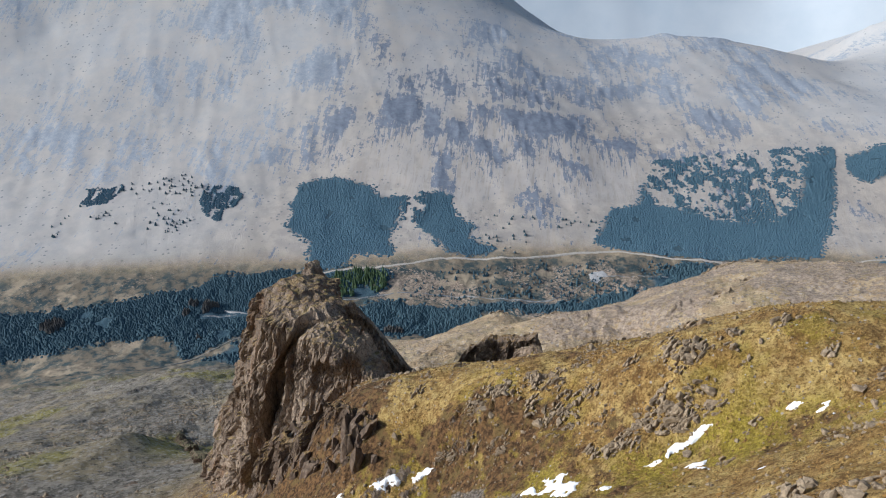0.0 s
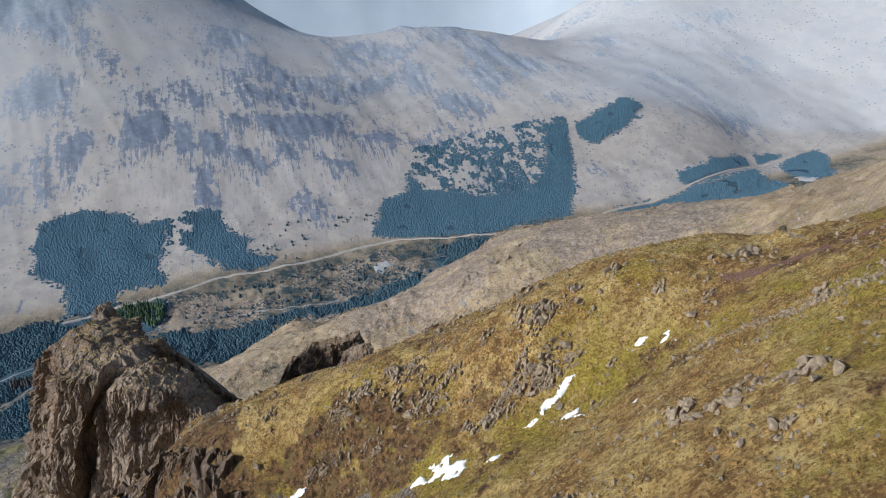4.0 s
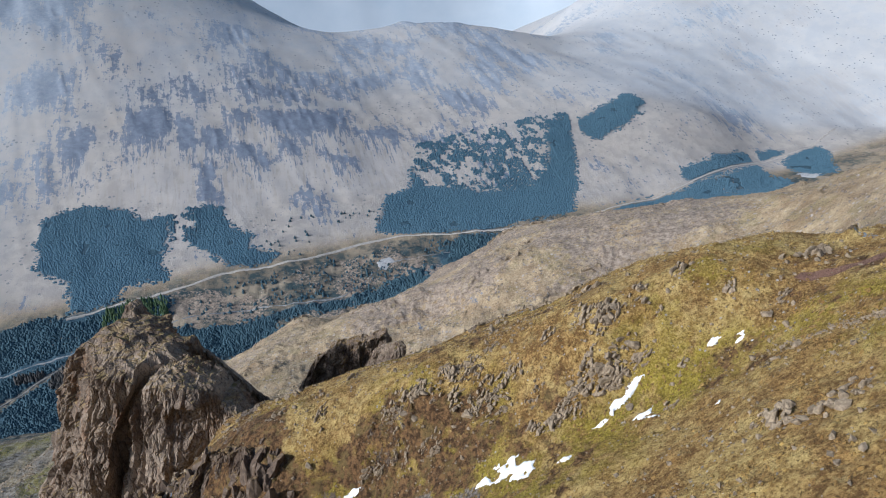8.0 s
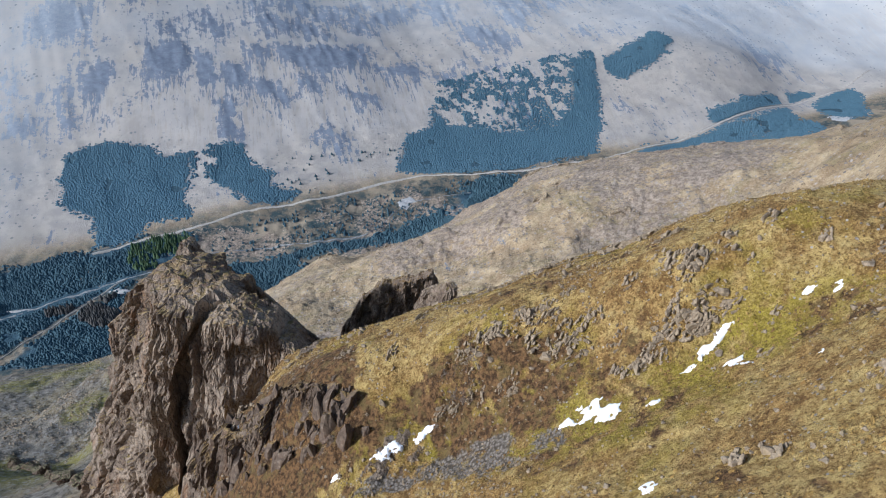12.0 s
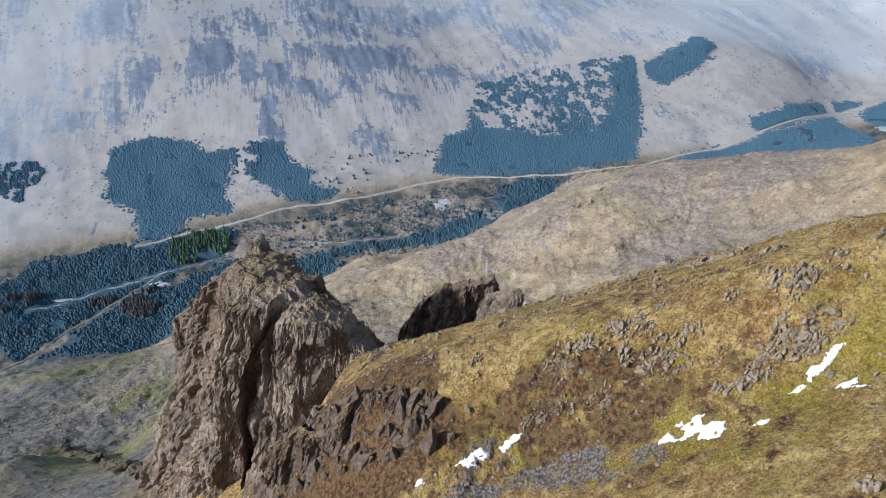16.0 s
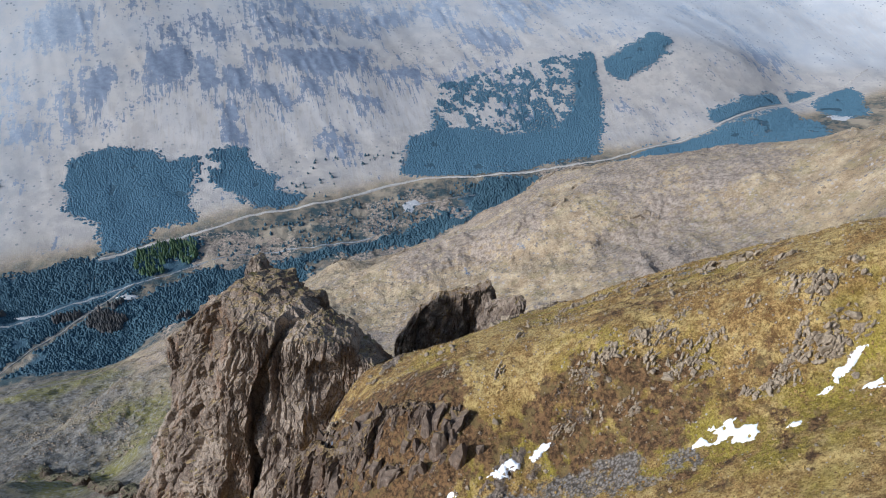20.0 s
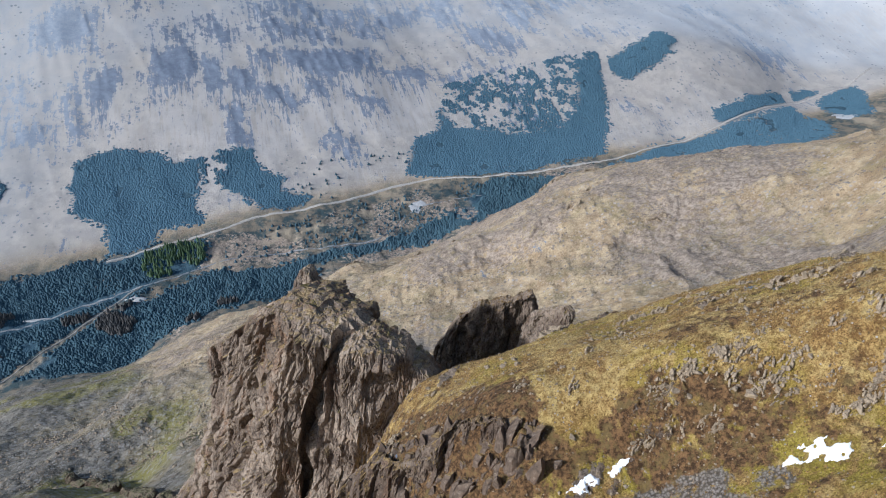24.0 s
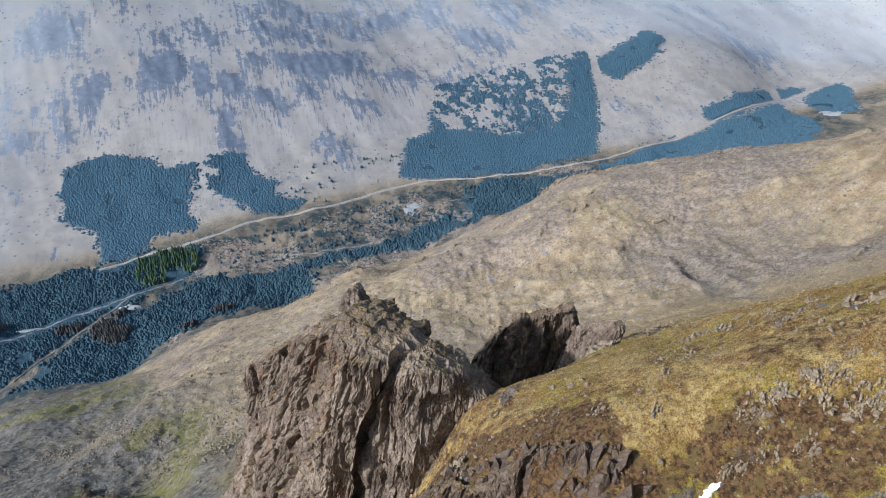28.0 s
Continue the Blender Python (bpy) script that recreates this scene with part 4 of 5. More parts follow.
def build_dark_crag():
    base = tagged(new("gully_crag"), "dark shaded crag of broken rock above a gully", "crag")
    rock_fin("crag_wall", base, (-23.5, 154.5), -9.8, (15, 1.6, 0, 2.8), (16, 5.5, 0, 0.6),
             lambda s: np.interp(s, (-14.8, -12, -9.5, -6.5, -2.5, 3, 9.5, 14.2, 15), (468.5, 474, 478.5, 484, 488.3, 491.5, 494.3, 496.5, 494)) + 0.9 * fbm(s, 0 * s, 2.2, 3, 7), 452, 360, 120, 303, 0.62, 1.0, lean=-0.2, material=SHADED_HEATHER_ROCK)
    rock_fin("side_rock", base, (-8, 135), -60, (8, 1.3, 0, 1.2), (9, 4.5, 0, -1.2), lerp((-8, -6, -2, 2, 6, 8), (497, 501, 504.5, 508, 511, 510)), 480, 240, 60, 317, 0.45, 1.2, label="brown sunlit rock rib beside the gully")
    rnd = random.Random(52)
    for k in range(16):
        x, y = -7 + rnd.gauss(0, 2.6), 129 + rnd.gauss(0, 1.4)
        put_block("crag_block", x, y, rnd.uniform(1.6, 3.6) * (1.2 - 0.09 * abs(x + 7)), rnd, base, sink=0.25)
    return base


build_dark_crag()


def build_low_crag():
    base = tagged(new("low_crag"), "low dark broken crag on the stony slope below the tower", "crag")
    for k, (x, y, lon, up) in enumerate(((-150, 164, 15, 4.0), (-180, 188, 18, 5.0), (-214, 216, 18, 5.0), (-130, 150, 10, 4.0))):
        ex, ey = math.cos(radians(141)), math.sin(radians(141))

        def crest(s, x=x, y=y, up=up):
            return height((x + s * ex).ravel(), (y + s * ey).ravel()).reshape(s.shape) + up * (0.5 + 0.45 * fbm(s, 0 * s + 2, 7, 3, 9))

        low = float(min(height(x + lon * ex, y + lon * ey)[0], height(x - lon * ex, y - lon * ey)[0])) - 4
        # the dark rock colour stands for shade on this low cliff
        rock_fin("crag_step", base, (x, y), 141, (lon, 2.5, 0, 0), (lon * 1.1, 6, 0, 1.0), crest, low, 200, 40, 640 + 3 * k, 0.6, 1.4, material=SHADED_ROCK)
    return base


build_low_crag()



def column_mesh(seed):
    """A jointed column of rock with a slanting, broken head: 1 m across and 3 m tall, its foot below the ground."""
    rnd = random.Random(seed)
    bm = bmesh.new()
    slant = rnd.uniform(-0.5, 0.5)
    for level, wide in ((-1.2, 1.0), (0.9, 0.95), (1.7, 0.7)):
        for q in range(5):
            a = q * 2 * math.pi / 5 + rnd.uniform(-0.35, 0.35)
            r = 0.5 * wide * rnd.uniform(0.8, 1.15)
            bm.verts.new((r * math.cos(a), r * math.sin(a), level + (slant * math.cos(a) + rnd.uniform(-0.25, 0.25) if level > 0 else 0)))
    bmesh.ops.convex_hull(bm, input=bm.verts)
    bmesh.ops.recalc_face_normals(bm, faces=bm.faces)
    me = bpy.data.meshes.new("rock_column")
    bm.to_mesh(me)
    bm.free()
    me.materials.append(BROWN_ROCK)
    return me


def build_gully_wall():
    """The broken rock wall over the snow gully, under the grassy shoulder."""
    base = tagged(new("gully_wall"), "broken brown rock wall with heathery ledges over a snow gully", "rock wall")
    turn = -17.0
    ex, ey = math.cos(radians(turn)), math.sin(radians(turn))
    for k, (cx, cy, lon, grain, up) in enumerate(((-44.5, 83.6, 12, 0.8, 1.3), (-30.5, 78.3, 8.5, 0.7, 1.4))):
        head = turn - (14, 4)[k]
        hx, hy = math.cos(radians(head)), math.sin(radians(head))

        def crest(s, cx=cx, cy=cy, hx=hx, hy=hy, up=up, lon=lon):
            x, y = cx + s * hx - 2.6 * hy, cy + s * hy + 2.6 * hx
            return height(x.ravel(), y.ravel()).reshape(s.shape) + up + 1.1 * fbm(s, 0 * s, 4, 3, 3) - 2.0 * step(0.8, 1.1, np.abs(s) / lon)

        low = float(min(height(cx - lon * hx + 5 * hy, cy - lon * hy - 5 * hx)[0], height(cx, cy - 5)[0])) - 2
        rock_fin("wall_rock", base, (cx, cy), head, (lon, 1.0, 0, 1.6), (lon * 1.05, (6.2, 4.8)[k], 0, 0.6), crest, low, 320, 60, 400 + 3 * k, grain, 1.4, lean=0.1, material=BROWN_ROCK)
    # jointed columns standing out of the wall in broken tiers
    rnd = random.Random(31)
    heads = ((-49, 89), (-45, 90), (-38, 87), (-31, 81.5), (-22, 79), (-17, 76))
    feet = ((-58, 86), (-48, 79), (-37, 74.5), (-29, 71.5), (-20, 69.5), (-14, 69))
    shapes = [column_mesh(900 + k) for k in range(7)]
    spots = []
    for k in range(200):
        i, f = rnd.uniform(0, 4.9), rnd.uniform(-0.04, 1.0)
        if i > 4.2 and rnd.random() < 0.5:
            continue
        a, b, g = heads[int(i)], feet[int(i)], i % 1
        c, d = heads[int(i) + 1], feet[int(i) + 1]
        hx, hy, fx, fy = a[0] + (c[0] - a[0]) * g, a[1] + (c[1] - a[1]) * g, b[0] + (d[0] - b[0]) * g, b[1] + (d[1] - b[1]) * g
        spots.append((hx + (fx - hx) * f + rnd.gauss(0, 0.4), hy + (fy - hy) * f + rnd.gauss(0, 0.4)))
    for (x, y), z in zip(spots, height(*np.array(spots).T)):
        size = rnd.choice((0.7, 0.9, 1.2, 1.6, 2.0, 2.5)) * rnd.uniform(0.85, 1.15)
        column = new("rock_column", rnd.choice(shapes))
        column.matrix_world = pose(x, y, float(z) - 0.75 * size, rnd.gauss(-12, 8), rnd.gauss(10, 8), rnd.gauss(-15, 22)) @ Matrix.Diagonal((size * rnd.uniform(0.7, 1.4), size * 0.9, size * rnd.uniform(0.6, 1.2), 1))
        column.parent = base
    return base


build_gully_wall()

# jointed outcrops of the fellside, each a cluster of angular blocks: x, y, half length, half width, height, heading
BANDS = []
_rnd = random.Random(77)
for line, count, big in (([(-3.2, 73.8), (2.2, 74.6), (6.7, 75.2), (11.9, 75.4)], 13, 1.0), ([(9.3, 68.7), (13.5, 69.6), (15.6, 72.2)], 9, 0.9), ([(23.5, 66.3), (26.4, 63.3), (25.6, 62.5)], 7, 1.2),
                         ([(15.6, 62.1), (20.1, 61.4), (22.6, 62.2)], 9, 0.7), ([(-4.9, 69.3), (1, 68.6), (6.4, 67.5)], 11, 0.8), ([(23.9, 73), (25.7, 69.7), (27.7, 68)], 6, 1.0),
                         ([(-50, 84.5), (-46.5, 86), (-43, 87), (-44, 94), (-45, 99)], 11, 1.5), ([(12.5, 111), (16.6, 100), (24, 101)], 7, 1.1)):
    for q in range(count):
        i = _rnd.uniform(0, len(line) - 1.001)
        (ax, ay), (bx, by), f = line[int(i)], line[int(i) + 1], i % 1
        BANDS.append((ax + (bx - ax) * f + _rnd.gauss(0, 0.7), ay + (by - ay) * f + _rnd.gauss(0, 0.7), _rnd.uniform(0.6, 1.3) * big, _rnd.uniform(0.4, 0.8) * big, _rnd.uniform(0.5, 1.2) * big, _rnd.uniform(0, 80)))
SLABS = [block_mesh(60 + k, sp) for k, sp in enumerate([(1.1, 0.7, 1.0), (1.5, 0.6, 0.9), (0.8, 0.6, 1.3), (1.2, 0.9, 0.8)])]
GULLY_SIDE = [(25.2, 63.4, 2.2, 1.3, 1.9, 15), (22.5, 63.2, 1.8, 1.0, 0.9, 5), (25.7, 69, 1.6, 0.9, 1.2, 30), (14.1, 70, 1.4, 0.9, 1.2, 60), (12.2, 71.2, 1.2, 0.8, 1.1, 60),
    (20.1, 61.8, 1.1, 0.7, 0.7, 20), (3, 74.5, 1.7, 0.9, 1.3, 50), (0, 75.5, 1.5, 1.0, 1.1, 60), (8, 71.5, 1.5, 0.8, 1.0, 55), (33.6, 42, 1.5, 0.6, 1.5, 70),
    (37.5, 40.7, 1.4, 0.8, 1.1, 20), (40.3, 38, 1.7, 1.0, 1.2, 5), (36.6, 32.5, 1.0, 0.6, 0.8, 40), (22, 39.4, 1.4, 0.5, 1.3, 70)]
CREST = [(23.4, 94.9, 2.6, 1.0, 1.6, 20), (25.3, 90.8, 2.4, 1.0, 1.7, 10), (26.6, 87, 2.2, 1.0, 1.6, 0), (26.3, 80, 1.8, 0.9, 1.3, 20), (9.1, 106.5, 2.6, 1.1, 1.5, 15), (4.5, 107.5, 2.4, 1.0, 1.3, 10), (13.8, 94.5, 1.8, 0.9, 0.9, 30),
    (25.2, 64, 2.4, 1.2, 2.0, 20), (23.5, 64.2, 2.0, 1.2, 1.5, 10), (20.5, 61.8, 2.2, 0.8, 0.9, 25), (26, 69.6, 2.2, 1.2, 1.5, 40), (24.4, 71.2, 1.8, 1.0, 1.2, 40), (6.5, 74, 2.6, 1.1, 1.3, 50), (10, 74.5, 2.0, 1.0, 1.2, 55), (1.2, 73.6, 2.6, 1.1, 1.3, 50), (11.8, 69, 1.8, 1.0, 1.3, 60), (29.1, 63.2, 1.0, 0.8, 1.0, 0)]
SHOULDER_TOP = [(24.4, 38.2, 1.1, 0.5, 0.9, 65), (33.1, 42.9, 1.1, 0.7, 0.8, 30), (48.8, 68.2, 1.7, 0.9, 1.6, 10), (24, 90.5, 2.3, 1.1, 1.5, 10), (9, 106, 2.5, 1.1, 1.3, 20),
    (3.5, 106.5, 2.3, 0.9, 1.0, 15), (27.3, 65.5, 1.1, 0.7, 1.0, 0), (30, 70.5, 1.2, 0.8, 1.0, 50), (35, 71.5, 1.5, 0.8, 1.1, 40), (20, 72, 1.3, 0.8, 1.0, 45),
    (43, 62, 1.1, 0.6, 0.8, 30), (29.5, 63.5, 1.0, 0.7, 0.9, 20), (13, 66.5, 1.4, 0.8, 0.7, 15)]
UPPER_SLOPE = [(6, 66.6, 2.0, 0.7, 0.8, 0), (-6, 126, 2.8, 1.4, 1.4, 30), (17, 97, 1.9, 0.9, 1.0, 25), (-12, 80, 1.6, 1.0, 1.2, 50), (-20, 84, 1.8, 1.0, 1.1, 40),
    (-8, 88, 1.5, 0.9, 0.9, 30), (18, 66, 1.3, 0.8, 0.8, 50), (10, 76, 1.5, 0.9, 1.0, 40), (46.5, 48.5, 1.6, 0.9, 1.0, 40), (49.5, 47, 1.8, 1.0, 1.2, 40),
    (31, 56, 1.0, 0.6, 0.6, 20), (39, 66, 1.2, 0.7, 0.9, 60), (33, 60.5, 0.9, 0.6, 0.7, 40)]
for k, (x, y, lon, lat, up, turn) in enumerate(CREST + GULLY_SIDE + SHOULDER_TOP + UPPER_SLOPE + BANDS):
    rnd = random.Random(700 + k)
    ob = tagged(new("rock_outcrop"), "weathered grey rock outcrop breaking through dry grass", "outcrop", "outcrops on the fellside")
    dx, dy = math.cos(radians(turn)), math.sin(radians(turn))
    spots = [(rnd.uniform(-1, 1), rnd.uniform(-1, 1)) for _ in range(8 + int(4.5 * lon))]
    places = [(x + s * lon * dx - t * lat * dy, y + s * lon * dy + t * lat * dx) for s, t in spots]
    for (s, t), (px, py), g in zip(spots, places, height(*np.array(places).T)):
        size = rnd.uniform(0.4, 1.05) * (0.5 + 0.6 * up) * (1.1 - 0.4 * abs(s))
        block = new("rock_block", rnd.choice(SLABS))
        block.matrix_world = pose(px, py, float(g) - 0.2 * size + up * (1 - s * s) * rnd.uniform(0.0, 0.5), rnd.gauss(12, 9), rnd.gauss(-14, 9), turn + rnd.gauss(0, 16)) @ Matrix.Scale(size, 4)
        block.parent = ob


# rocky edges along the brow of the spur
BROW = [(2, 556), (14, 553), (26, 551), (38, 549), (50, 547), (62, 546), (-20, 560), (-40, 556), (-118, 530), (-124, 527), (-160, 530), (85, 546), (112, 544), (145, 540), (185, 530), (70, 470), (60, 440), (110, 400), (-60, 455)]
for k, (x, y) in enumerate(BROW):
    rnd = random.Random(2100 + k)
    ob = tagged(new("spur_outcrop"), "pale weathered rocks along the brow of a grassy spur", "outcrop", "outcrops on the spur")
    places = [(x + rnd.gauss(0, 5.0), y + rnd.gauss(0, 2.6)) for _ in range(13)]
    for (px, py), g in zip(places, height(*np.array(places).T)):
        size = rnd.uniform(1.8, 5.5)
        block = new("rock_block", rnd.choice(SLABS))
        block.matrix_world = pose(px, py, float(g) - 0.15 * size, rnd.gauss(8, 9), rnd.gauss(-8, 9), rnd.gauss(20, 25)) @ Matrix.Scale(size, 4)
        block.parent = ob


# ---- conifers ----
def forest(name, spots, material, label, category, low=9, high=14, spread=0.24, tiers=((0.06, 0.62, 1.0), (0.30, 0.82, 0.74), (0.55, 1.0, 0.48))):
    """Many small conifers, each two ragged tiers on a leader, joined."""
    rnd = np.random.default_rng(len(spots) + 5)
    n = len(spots)
    if not n:
        return
    x, y = spots[:, 0], spots[:, 1]
    z = height(x, y)
    h = rnd.uniform(low, high, n)
    w = h * spread * rnd.uniform(0.8, 1.2, n)
    k = 6
    ang = np.arange(k) * 2 * np.pi / k
    co, tri = [], []
    for base, apex, wide in tiers:
        start = len(co) * 1
        rr = w[:, None] * wide * rnd.uniform(0.75, 1.2, (n, k))
        a = ang + rnd.uniform(0, 6, (n, 1))
        ring = np.stack([x[:, None] + rr * np.cos(a), y[:, None] + rr * np.sin(a), z[:, None] + (h * base)[:, None] + rnd.uniform(-0.5, 0.4, (n, k))], -1)
        tip = np.stack([x + rnd.uniform(-0.2, 0.2, n), y, z + h * apex], -1)
        co.append(np.concatenate([ring.reshape(-1, 3), tip]))
    faces, off = [], 0
    for _ in tiers:
        i = np.arange(n)[:, None] * k + off
        j = np.arange(k)
        faces.append(np.stack([i + j, i + (j + 1) % k, np.broadcast_to((off + n * k + np.arange(n))[:, None], (n, k))], -1).reshape(-1, 3))
        off += n * (k + 1)
    me = mesh_from(name, np.concatenate(co), np.concatenate(faces), material, smooth=False)
    return tagged(new(name, me), label, category, kind="stuff")


def fill(poly, gap, rnd, keep=None, margin=0.0):
    p = np.array(poly, float)
    lo, hi = p.min(0), p.max(0)
    gx, gy = np.meshgrid(np.arange(lo[0], hi[0], gap), np.arange(lo[1], hi[1], gap))
    x, y = gx.ravel() + rnd.uniform(-0.75, 0.75, gx.size) * gap, gy.ravel() + rnd.uniform(-0.75, 0.75, gx.size) * gap
    edge = inside(x + 7 * fbm(x, y, 25, 3, 7), y + 7 * fbm(x, y, 25, 3, 9), poly)
    ok = (edge > 0) | ((edge > margin) & (rnd.random(x.size) < 0.22))
    if keep is not None:
        ok &= keep(x, y)
    for line in ROADS.values():
        ok &= along(x, y, line) > 7
    return np.c_[x, y][ok]


def build_woods():
    rnd = np.random.default_rng(11)
    for name, poly in WOODS.items():
        floor = name.startswith("valley")
        keep = (lambda x, y: (fbm(x, y, 45, 4, 19) > -0.78) & (along(x, y, RIVER) > 9)) if floor else (lambda x, y: fbm(x, y, 30, 3, 19) > -0.95)
        spots = fill(poly, 2.9 if floor else 2.4, rnd, keep, -9.0)
        if floor:
            kind = fbm(spots[:, 0], spots[:, 1], 60, 3, 37)
            larch = ((np.hypot(spots[:, 0] + 455, spots[:, 1] - 868) < 48) & (rnd.random(len(spots)) < 0.42))
            bare = (kind < -0.72) & (spots[:, 1] < 760) & ~larch
            forest("larch_stand", spots[larch], LARCH, "fresh green larches among the dark plantation", "trees", 8, 12)
            forest("bare_wood", spots[bare], BARE, "leafless brown trees on the valley floor", "trees", 7, 11, 0.34)
            spots = spots[~larch & ~bare]
        # crowns kept low and wide so the canopy looks smooth from the camera
        forest("spruce_plantation", spots, SPRUCE if floor else HAZED_SPRUCE, "dense dark blue-green spruce plantation", "forest", *((2.4, 3.8, 1.05, ((-0.1, 0.75, 1.0), (0.35, 1.0, 0.6))) if floor else (1.1, 1.9, 1.9, ((-0.1, 1.0, 1.0),))))
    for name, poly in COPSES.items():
        forest("spruce_copse", fill(poly, 2.6, rnd, lambda x, y: fbm(x + 0.3 * y, 0.7 * y, 13, 5, 23, 0.65) > (0.05 if name == "sparse_c" else -0.25)), HAZED_SPRUCE, "scattered dark spruces on the far slope", "trees", 2.0, 3.4, 0.9, ((-0.1, 1.0, 1.0),))
    for name, poly in SCATTERS.items():
        forest("scattered_trees", fill(poly, 8.0, rnd, lambda x, y: fbm(x, y, 40, 3, 29) + 0.5 * rnd.standard_normal(x.shape) > (-0.05 if name == "river_flat" else 0.7)), SPRUCE, "single dark conifers dotted over rough grass", "trees", 3, 6.5, 0.45)


build_woods()


# ---- old snow in the gully ----
def snow_patch(outline, thick=0.3, holes=0.0, seed=0):
    p = np.array(outline, float)
    lo, hi = p.min(0) - 0.8, p.max(0) + 0.8
    gap = 0.22
    gx, gy = np.meshgrid(np.arange(lo[0], hi[0], gap), np.arange(lo[1], hi[1], gap))
    x, y = gx.ravel(), gy.ravel()
    wx, wy = x + 0.45 * fbm(x, y, 1.4, 4, 51 + seed), y + 0.45 * fbm(x, y, 1.4, 4, 57 + seed)
    depth = inside(wx, wy, outline)
    depth = np.minimum(depth, ((holes or 0.75) - fbm(x, y, 1.8, 3, 63 + seed)) * 0.8)
    use = depth > -0.12
    z = height(x, y) + np.where(depth > 0, thick * np.clip(depth / 0.35, 0.25, 1), -0.25)
    rows, cols = gx.shape
    quads = grid_quads(rows, cols)
    quads = quads[use[quads].all(1)]
    kept = np.unique(quads)
    back = np.zeros(len(x), int)
    back[kept] = np.arange(len(kept))
    me = mesh_from("snow_patch", np.c_[x, y, z][kept], back[quads], SNOW)
    return tagged(new("snow_patch", me), "thin patch of melting white snow in a grassy gully", "snow", "snow patches in the gully")


UPPER_SNOW = [
    ([(29.2, 61.9), (28.2, 61.9), (26.8, 61), (25.7, 61.1), (24.8, 59.1), (25.7, 58.5), (26.7, 59.7), (27.5, 60.2), (29.2, 61.3)], 0.3, 0.4),
    ([(27, 57.2), (28.5, 57.7), (29.3, 58.1), (29.2, 56.4), (29.6, 54.7), (28.2, 55.3)], 0.3, 0),
    ([(9.9, 57.4), (11.4, 59.3), (13.9, 59.8), (15.8, 59.6), (16.2, 58), (17.5, 55.6), (16.1, 55.0), (13.5, 56.6), (11.4, 57.2)], 0.35, 0.62),
    ([(35.7, 61.1), (36.5, 61.5), (37.3, 61.1), (36.4, 60.3)], 0.25, 0),
    ([(37.8, 60.7), (38.7, 60.6), (38.3, 59.2), (37.5, 59.3)], 0.2, 0),
    ([(38.8, 59.2), (39.7, 58.6), (39.5, 58.1), (38.9, 58.6)], 0.2, 0)]
LOWER_SNOW = [
    ([(-14.8, 65.3), (-11.6, 66.8), (-9.4, 67.3), (-8.9, 66.1), (-11.5, 64.9)], 0.35, 0),
    ([(-8.3, 67.6), (-6.4, 68.5), (-4.8, 68.2), (-5.4, 67.4), (-7.5, 66.7)], 0.35, 0),
    ([(-20.5, 65.4), (-19.6, 66.4), (-16.8, 65), (-17.5, 64.4)], 0.35, 0),
    ([(18.6, 54.6), (19.5, 56), (20.7, 55), (19.9, 53.9)], 0.3, 0),
    ([(23.8, 58.6), (24.9, 58.9), (24.6, 57.5)], 0.2, 0),
    ([(14.6, 41.2), (15.2, 41.6), (16.3, 40.8), (15.5, 39.2)], 0.2, 0.35),
    ([(26.9, 36.6), (27.4, 36.9), (27.5, 35.6), (27, 35.7)], 0.2, 0),
    ([(32.4, 51.2), (32.8, 51.6), (33.5, 50.8), (32.3, 49.4)], 0.2, 0)]
for k, (outline, thick, holes) in enumerate(UPPER_SNOW + LOWER_SNOW):
    snow_patch(outline, thick, holes, k)


# ---- boulders and loose stones ----
def build_boulders():
    rnd = random.Random(21)
    clusters = [(33.5, 41, 2.2, 12), (37.5, 40, 2.2, 12), (40, 37.5, 2.0, 9), (36, 33.5, 2.2, 8), (25.5, 62.5, 2.2, 12), (14, 69, 2.5, 12), (9, 70, 2.5, 10), (2, 73.5, 3, 12), (20.5, 61, 1.5, 6),
                (26, 69, 2.2, 9), (30.5, 67, 3, 9), (24, 90, 3.5, 12), (8, 104, 4, 14), (0, 98, 5, 12), (-20, 98, 6, 14), (-35, 101, 4, 12), (-7, 124, 4, 9), (22, 40, 1.6, 8),
                (47, 66, 3, 9), (40, 58, 4, 10), (-40, 94, 3, 10), (-52, 96, 3, 9), (-12, 84, 6, 12), (15, 85, 6, 12)]
    for cx, cy, r, n in clusters:
        for _ in range(n):
            x, y = cx + rnd.gauss(0, r * 0.6), cy + rnd.gauss(0, r * 0.6)
            ob = put_block("boulder", x, y, rnd.choice((0.5, 0.6, 0.7, 0.8, 1.0, 1.3)) * rnd.uniform(0.8, 1.2), rnd)
            tagged(ob, "angular grey boulder lying in rough grass", "boulder", "boulders on the fellside")


build_boulders()


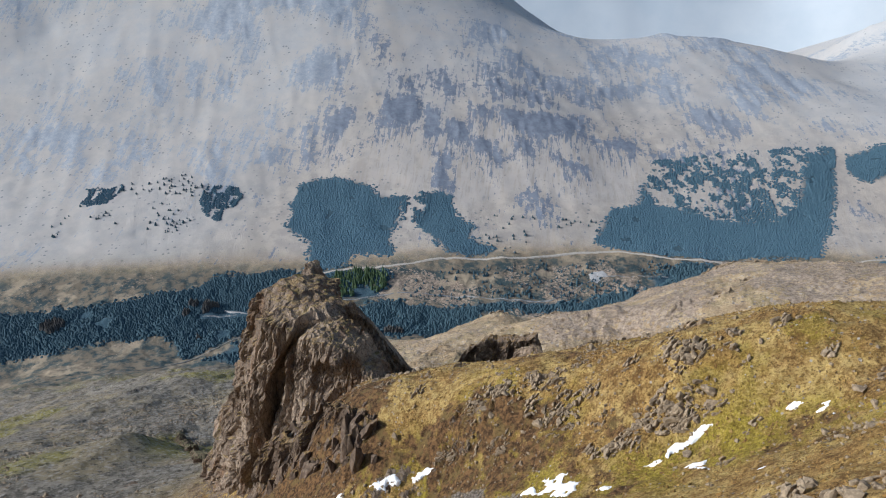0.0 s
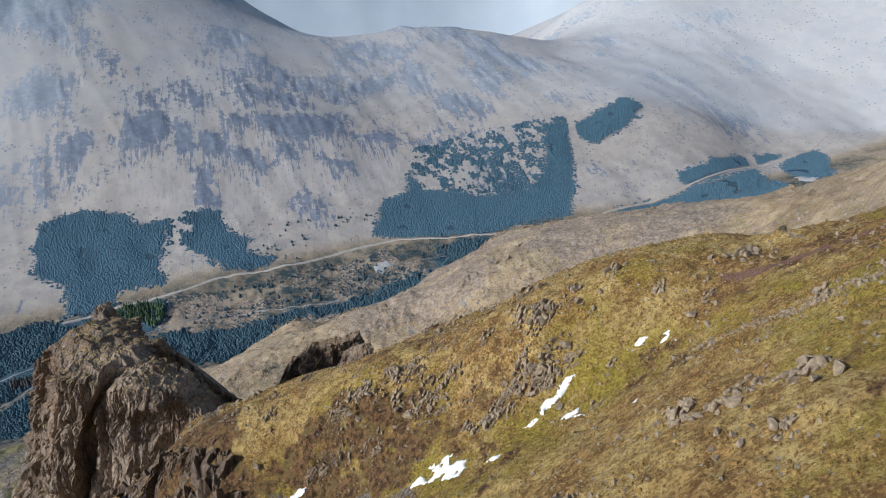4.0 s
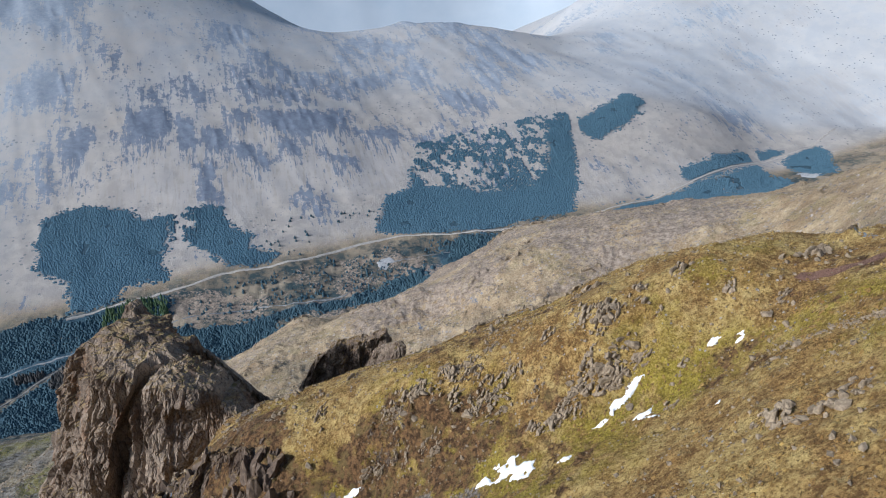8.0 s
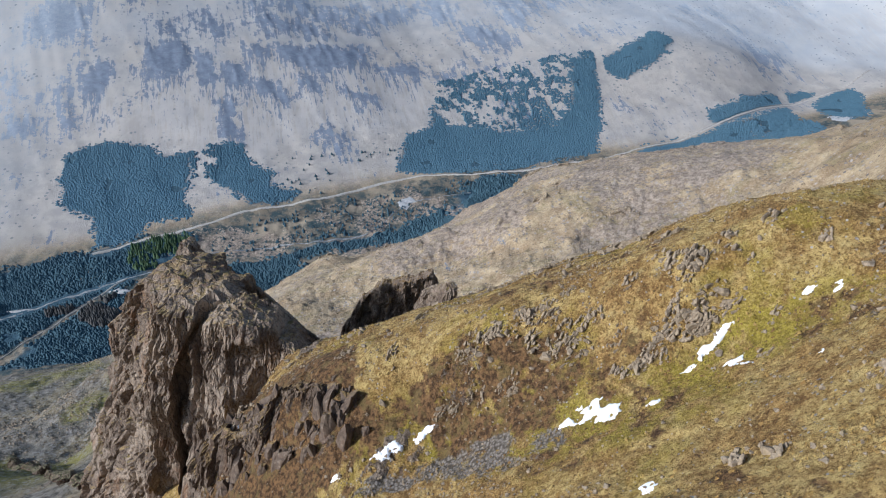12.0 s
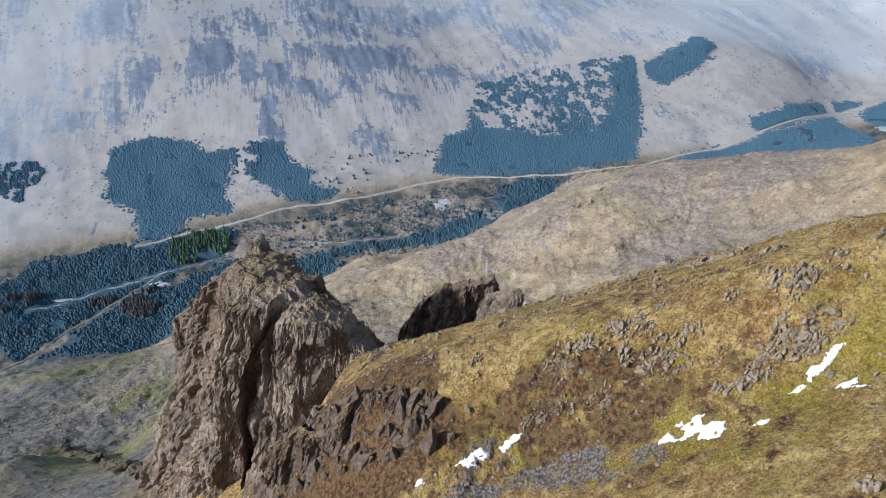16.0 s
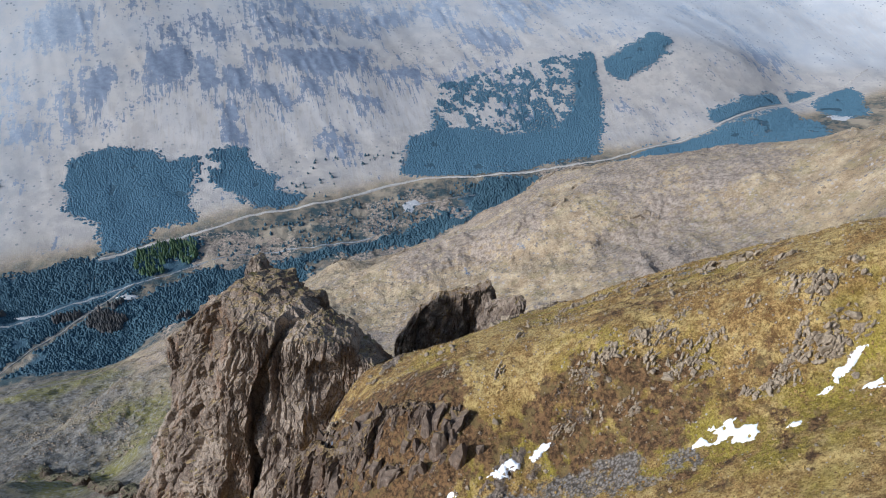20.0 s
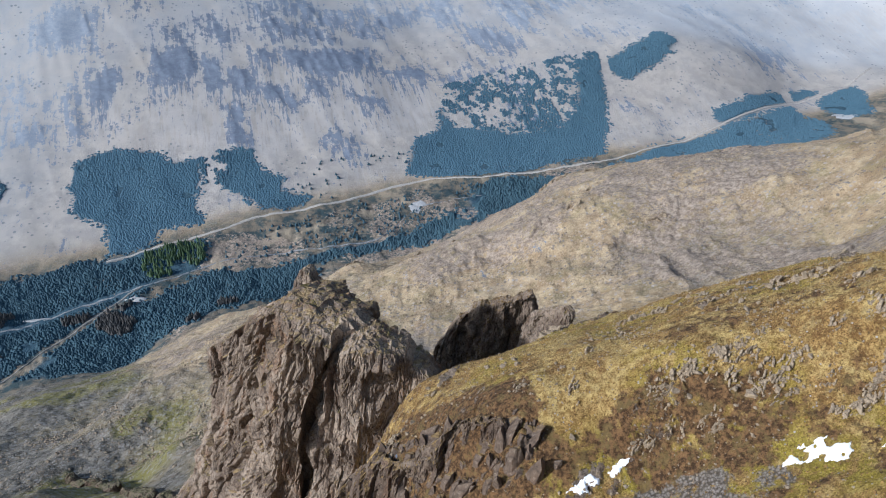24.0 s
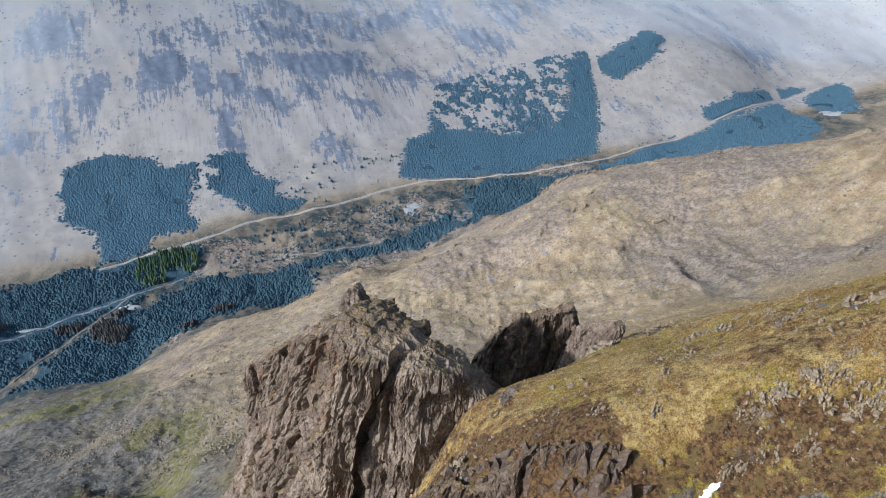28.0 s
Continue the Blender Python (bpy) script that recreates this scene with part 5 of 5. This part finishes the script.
def loose_stones(name, x, y, size, label, category="stones", material=None, squash=0.7):
    """Many small angular stones, joined."""
    rnd = np.random.default_rng(len(x))
    z = height(x, y)
    shape = np.array([(1, 0, 0), (-0.2, 0.9, 0.1), (-0.9, -0.1, 0), (0.1, -0.8, -0.1), (0.15, 0.1, 0.9), (0, 0, -0.8)]) * 0.55
    tri = np.array([(0, 1, 4), (1, 2, 4), (2, 3, 4), (3, 0, 4), (1, 0, 5), (2, 1, 5), (3, 2, 5), (0, 3, 5)])
    a = rnd.uniform(0, 6.3, len(x))
    v = shape[None] * rnd.uniform(0.65, 1.35, (len(x), 6, 1)) * size[:, None, None]
    v[:, :, 2] *= squash
    c, s = np.cos(a)[:, None], np.sin(a)[:, None]
    co = np.stack([x[:, None] + c * v[:, :, 0] - s * v[:, :, 1], y[:, None] + s * v[:, :, 0] + c * v[:, :, 1], z[:, None] + v[:, :, 2] + 0.12 * size[:, None]], -1)
    faces = (np.arange(len(x))[:, None, None] * 6 + tri[None]).reshape(-1, 3)
    return tagged(new(name, mesh_from(name, co.reshape(-1, 3), faces, material or STONE, smooth=False)), label, category, kind="stuff")


def build_stones():
    rnd = np.random.default_rng(8)
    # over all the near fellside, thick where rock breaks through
    x, y = rnd.uniform(-70, 75, 90000), rnd.uniform(20, 140, 90000)
    z, m = surface(x, y)
    ok = rnd.random(len(x)) < 0.035 + 0.18 * step(0.1, 0.9, fbm(x, y, 8, 4, 77)) + 0.26 * m["rock"] * (1 - np.clip(m["bracken"], 0, 1)) + 0.22 * np.clip(m["scree"] - 0.2, 0, 1)
    ok &= np.hypot(x + 66, y - 126) > 24
    x, y = x[ok], y[ok]
    loose_stones("loose_stones", x, y, rnd.choice([0.22, 0.3, 0.4, 0.55, 0.8], len(x), p=[0.3, 0.3, 0.2, 0.13, 0.07]), "scattered grey stones among grass tussocks")
    # tussocks of dead grass
    x, y = rnd.uniform(-60, 72, 70000), rnd.uniform(22, 118, 70000)
    z, m = surface(x, y)
    ok = (rnd.random(len(x)) < 0.25 + 0.5 * step(-0.3, 0.5, fbm(x, y, 6, 3, 83))) & (m["rock"] < 0.5) & (m["bracken"] < 0.45) & (np.hypot(x + 62, y - 118) > 26)
    x, y, z = x[ok], y[ok], z[ok]
    n = len(x)
    a, w = rnd.uniform(0, 6.3, n), rnd.choice([0.12, 0.16, 0.22, 0.30], n, p=[0.35, 0.35, 0.2, 0.1])
    ring = [np.c_[x + w * np.cos(a + q) * rnd.uniform(0.7, 1.2, n), y + w * np.sin(a + q) * rnd.uniform(0.7, 1.2, n), z - 0.1] for q in (0, 1.57, 3.14, 4.71)]
    tip = np.c_[x + rnd.uniform(-0.15, 0.15, n), y + rnd.uniform(-0.15, 0.15, n), z + w * rnd.uniform(0.5, 1.0, n)]
    i = np.arange(n)
    faces = np.concatenate([np.c_[i + q * n, i + (q + 1) % 4 * n, i + 4 * n] for q in range(4)])
    tagged(new("grass_tussocks", mesh_from("grass_tussocks", np.concatenate(ring + [tip]), faces, TUSSOCK, smooth=False)), "dry straw-coloured and brown grass tussocks on the slope", "grass", kind="stuff")
    # a line of stones running up the slope
    t = rnd.random(420) ** 0.7
    px, py = np.interp(t, (0, 0.3, 0.55, 0.8, 1), (39.3, 42, 44, 46, 49.5)), np.interp(t, (0, 0.3, 0.55, 0.8, 1), (55.5, 52.3, 49.6, 47.6, 46))
    loose_stones("stone_line", px + rnd.normal(0, 0.6, 420), py + rnd.normal(0, 0.6, 420), rnd.uniform(0.15, 0.5, 420), "line of tumbled grey stones up a grassy slope")
    # the stony slope below the tower
    x, y = rnd.uniform(-330, -90, 30000), rnd.uniform(90, 420, 30000)
    keep = (fbm(x, y, 30, 4, 37) + 0.5 * rnd.standard_normal(len(x)) > 0.75) & (np.hypot(x + 80, y - 130) > 50)
    x, y = x[keep], y[keep]
    loose_stones("slope_boulders", x, y, rnd.choice([0.6, 0.9, 1.4, 2.4], len(x), p=[0.45, 0.3, 0.18, 0.07]), "grey boulders strewn over the stony slope")
    # the spur beyond
    x, y = rnd.uniform(-330, 330, 110000), rnd.uniform(200, 600, 110000)
    keep = (fbm(x, y, 45, 4, 33) + 0.5 * rnd.standard_normal(len(x)) > 0.42)
    x, y = x[keep], y[keep]
    loose_stones("spur_boulders", x, y, rnd.choice([0.45, 0.7, 1.1, 1.9], len(x), p=[0.45, 0.3, 0.2, 0.05]), "pale boulders strewn over the lower spur")


build_stones()


def shingle_bank(outline, label):
    p = np.array(outline, float)
    n = len(p)
    c = p.mean(0)
    rings = [np.c_[c + (p - c) * f, height(*(c + (p - c) * f).T) + up] for f, up in ((1.0, -0.5), (0.85, 0.7), (0.4, 0.9), (0.05, 0.9))]
    me = mesh_from("shingle_bank", np.concatenate(rings), grid_quads(4, n, True)[:, ::-1], SHINGLE)
    return tagged(new("shingle_bank", me), label, "shingle")


shingle_bank([(-107, 1018), (-98, 1030), (-84, 1038), (-74, 1027), (-82, 1016), (-88, 1000), (-95, 1003)], "pale bare shingle bank beside the river")
shingle_bank([(-497, 769), (-482, 777), (-460, 772), (-474, 762)], "pale clearing of bare gravel among the spruces")
shingle_bank([(-632, 726), (-612, 736), (-584, 736), (-604, 727)], "pale felled clearing among the spruces")
shingle_bank([(742, 1345), (760, 1352), (790, 1330), (770, 1310), (745, 1325)], "pale shingle fan at the valley's head")


# ---- distant fells beyond the pass ----
def build_distance():
    n = Nodes("distant_fells")
    # haze is painted into the fells' colour as pale blue
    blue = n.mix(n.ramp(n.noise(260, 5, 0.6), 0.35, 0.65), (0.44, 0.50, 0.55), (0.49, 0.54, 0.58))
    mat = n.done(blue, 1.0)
    a = np.radians(np.linspace(-34, 16, 160))
    v = np.linspace(0, 1, 24)
    vv, aa = np.meshgrid(v, a, indexing="ij")
    reach = 2900 + 900 * vv
    x, y = reach * np.sin(aa), reach * np.cos(aa)
    top = 330 + 170 * fbm(aa * 4000, 0 * aa + 3.3, 900, 2, 5)
    z = -350 + (top + 350) * vv ** 0.8 + 12 * fbm(x, y, 500, 3, 6)
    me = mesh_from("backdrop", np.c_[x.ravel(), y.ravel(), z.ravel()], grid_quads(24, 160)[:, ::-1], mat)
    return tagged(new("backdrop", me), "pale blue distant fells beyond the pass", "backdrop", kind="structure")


build_distance()
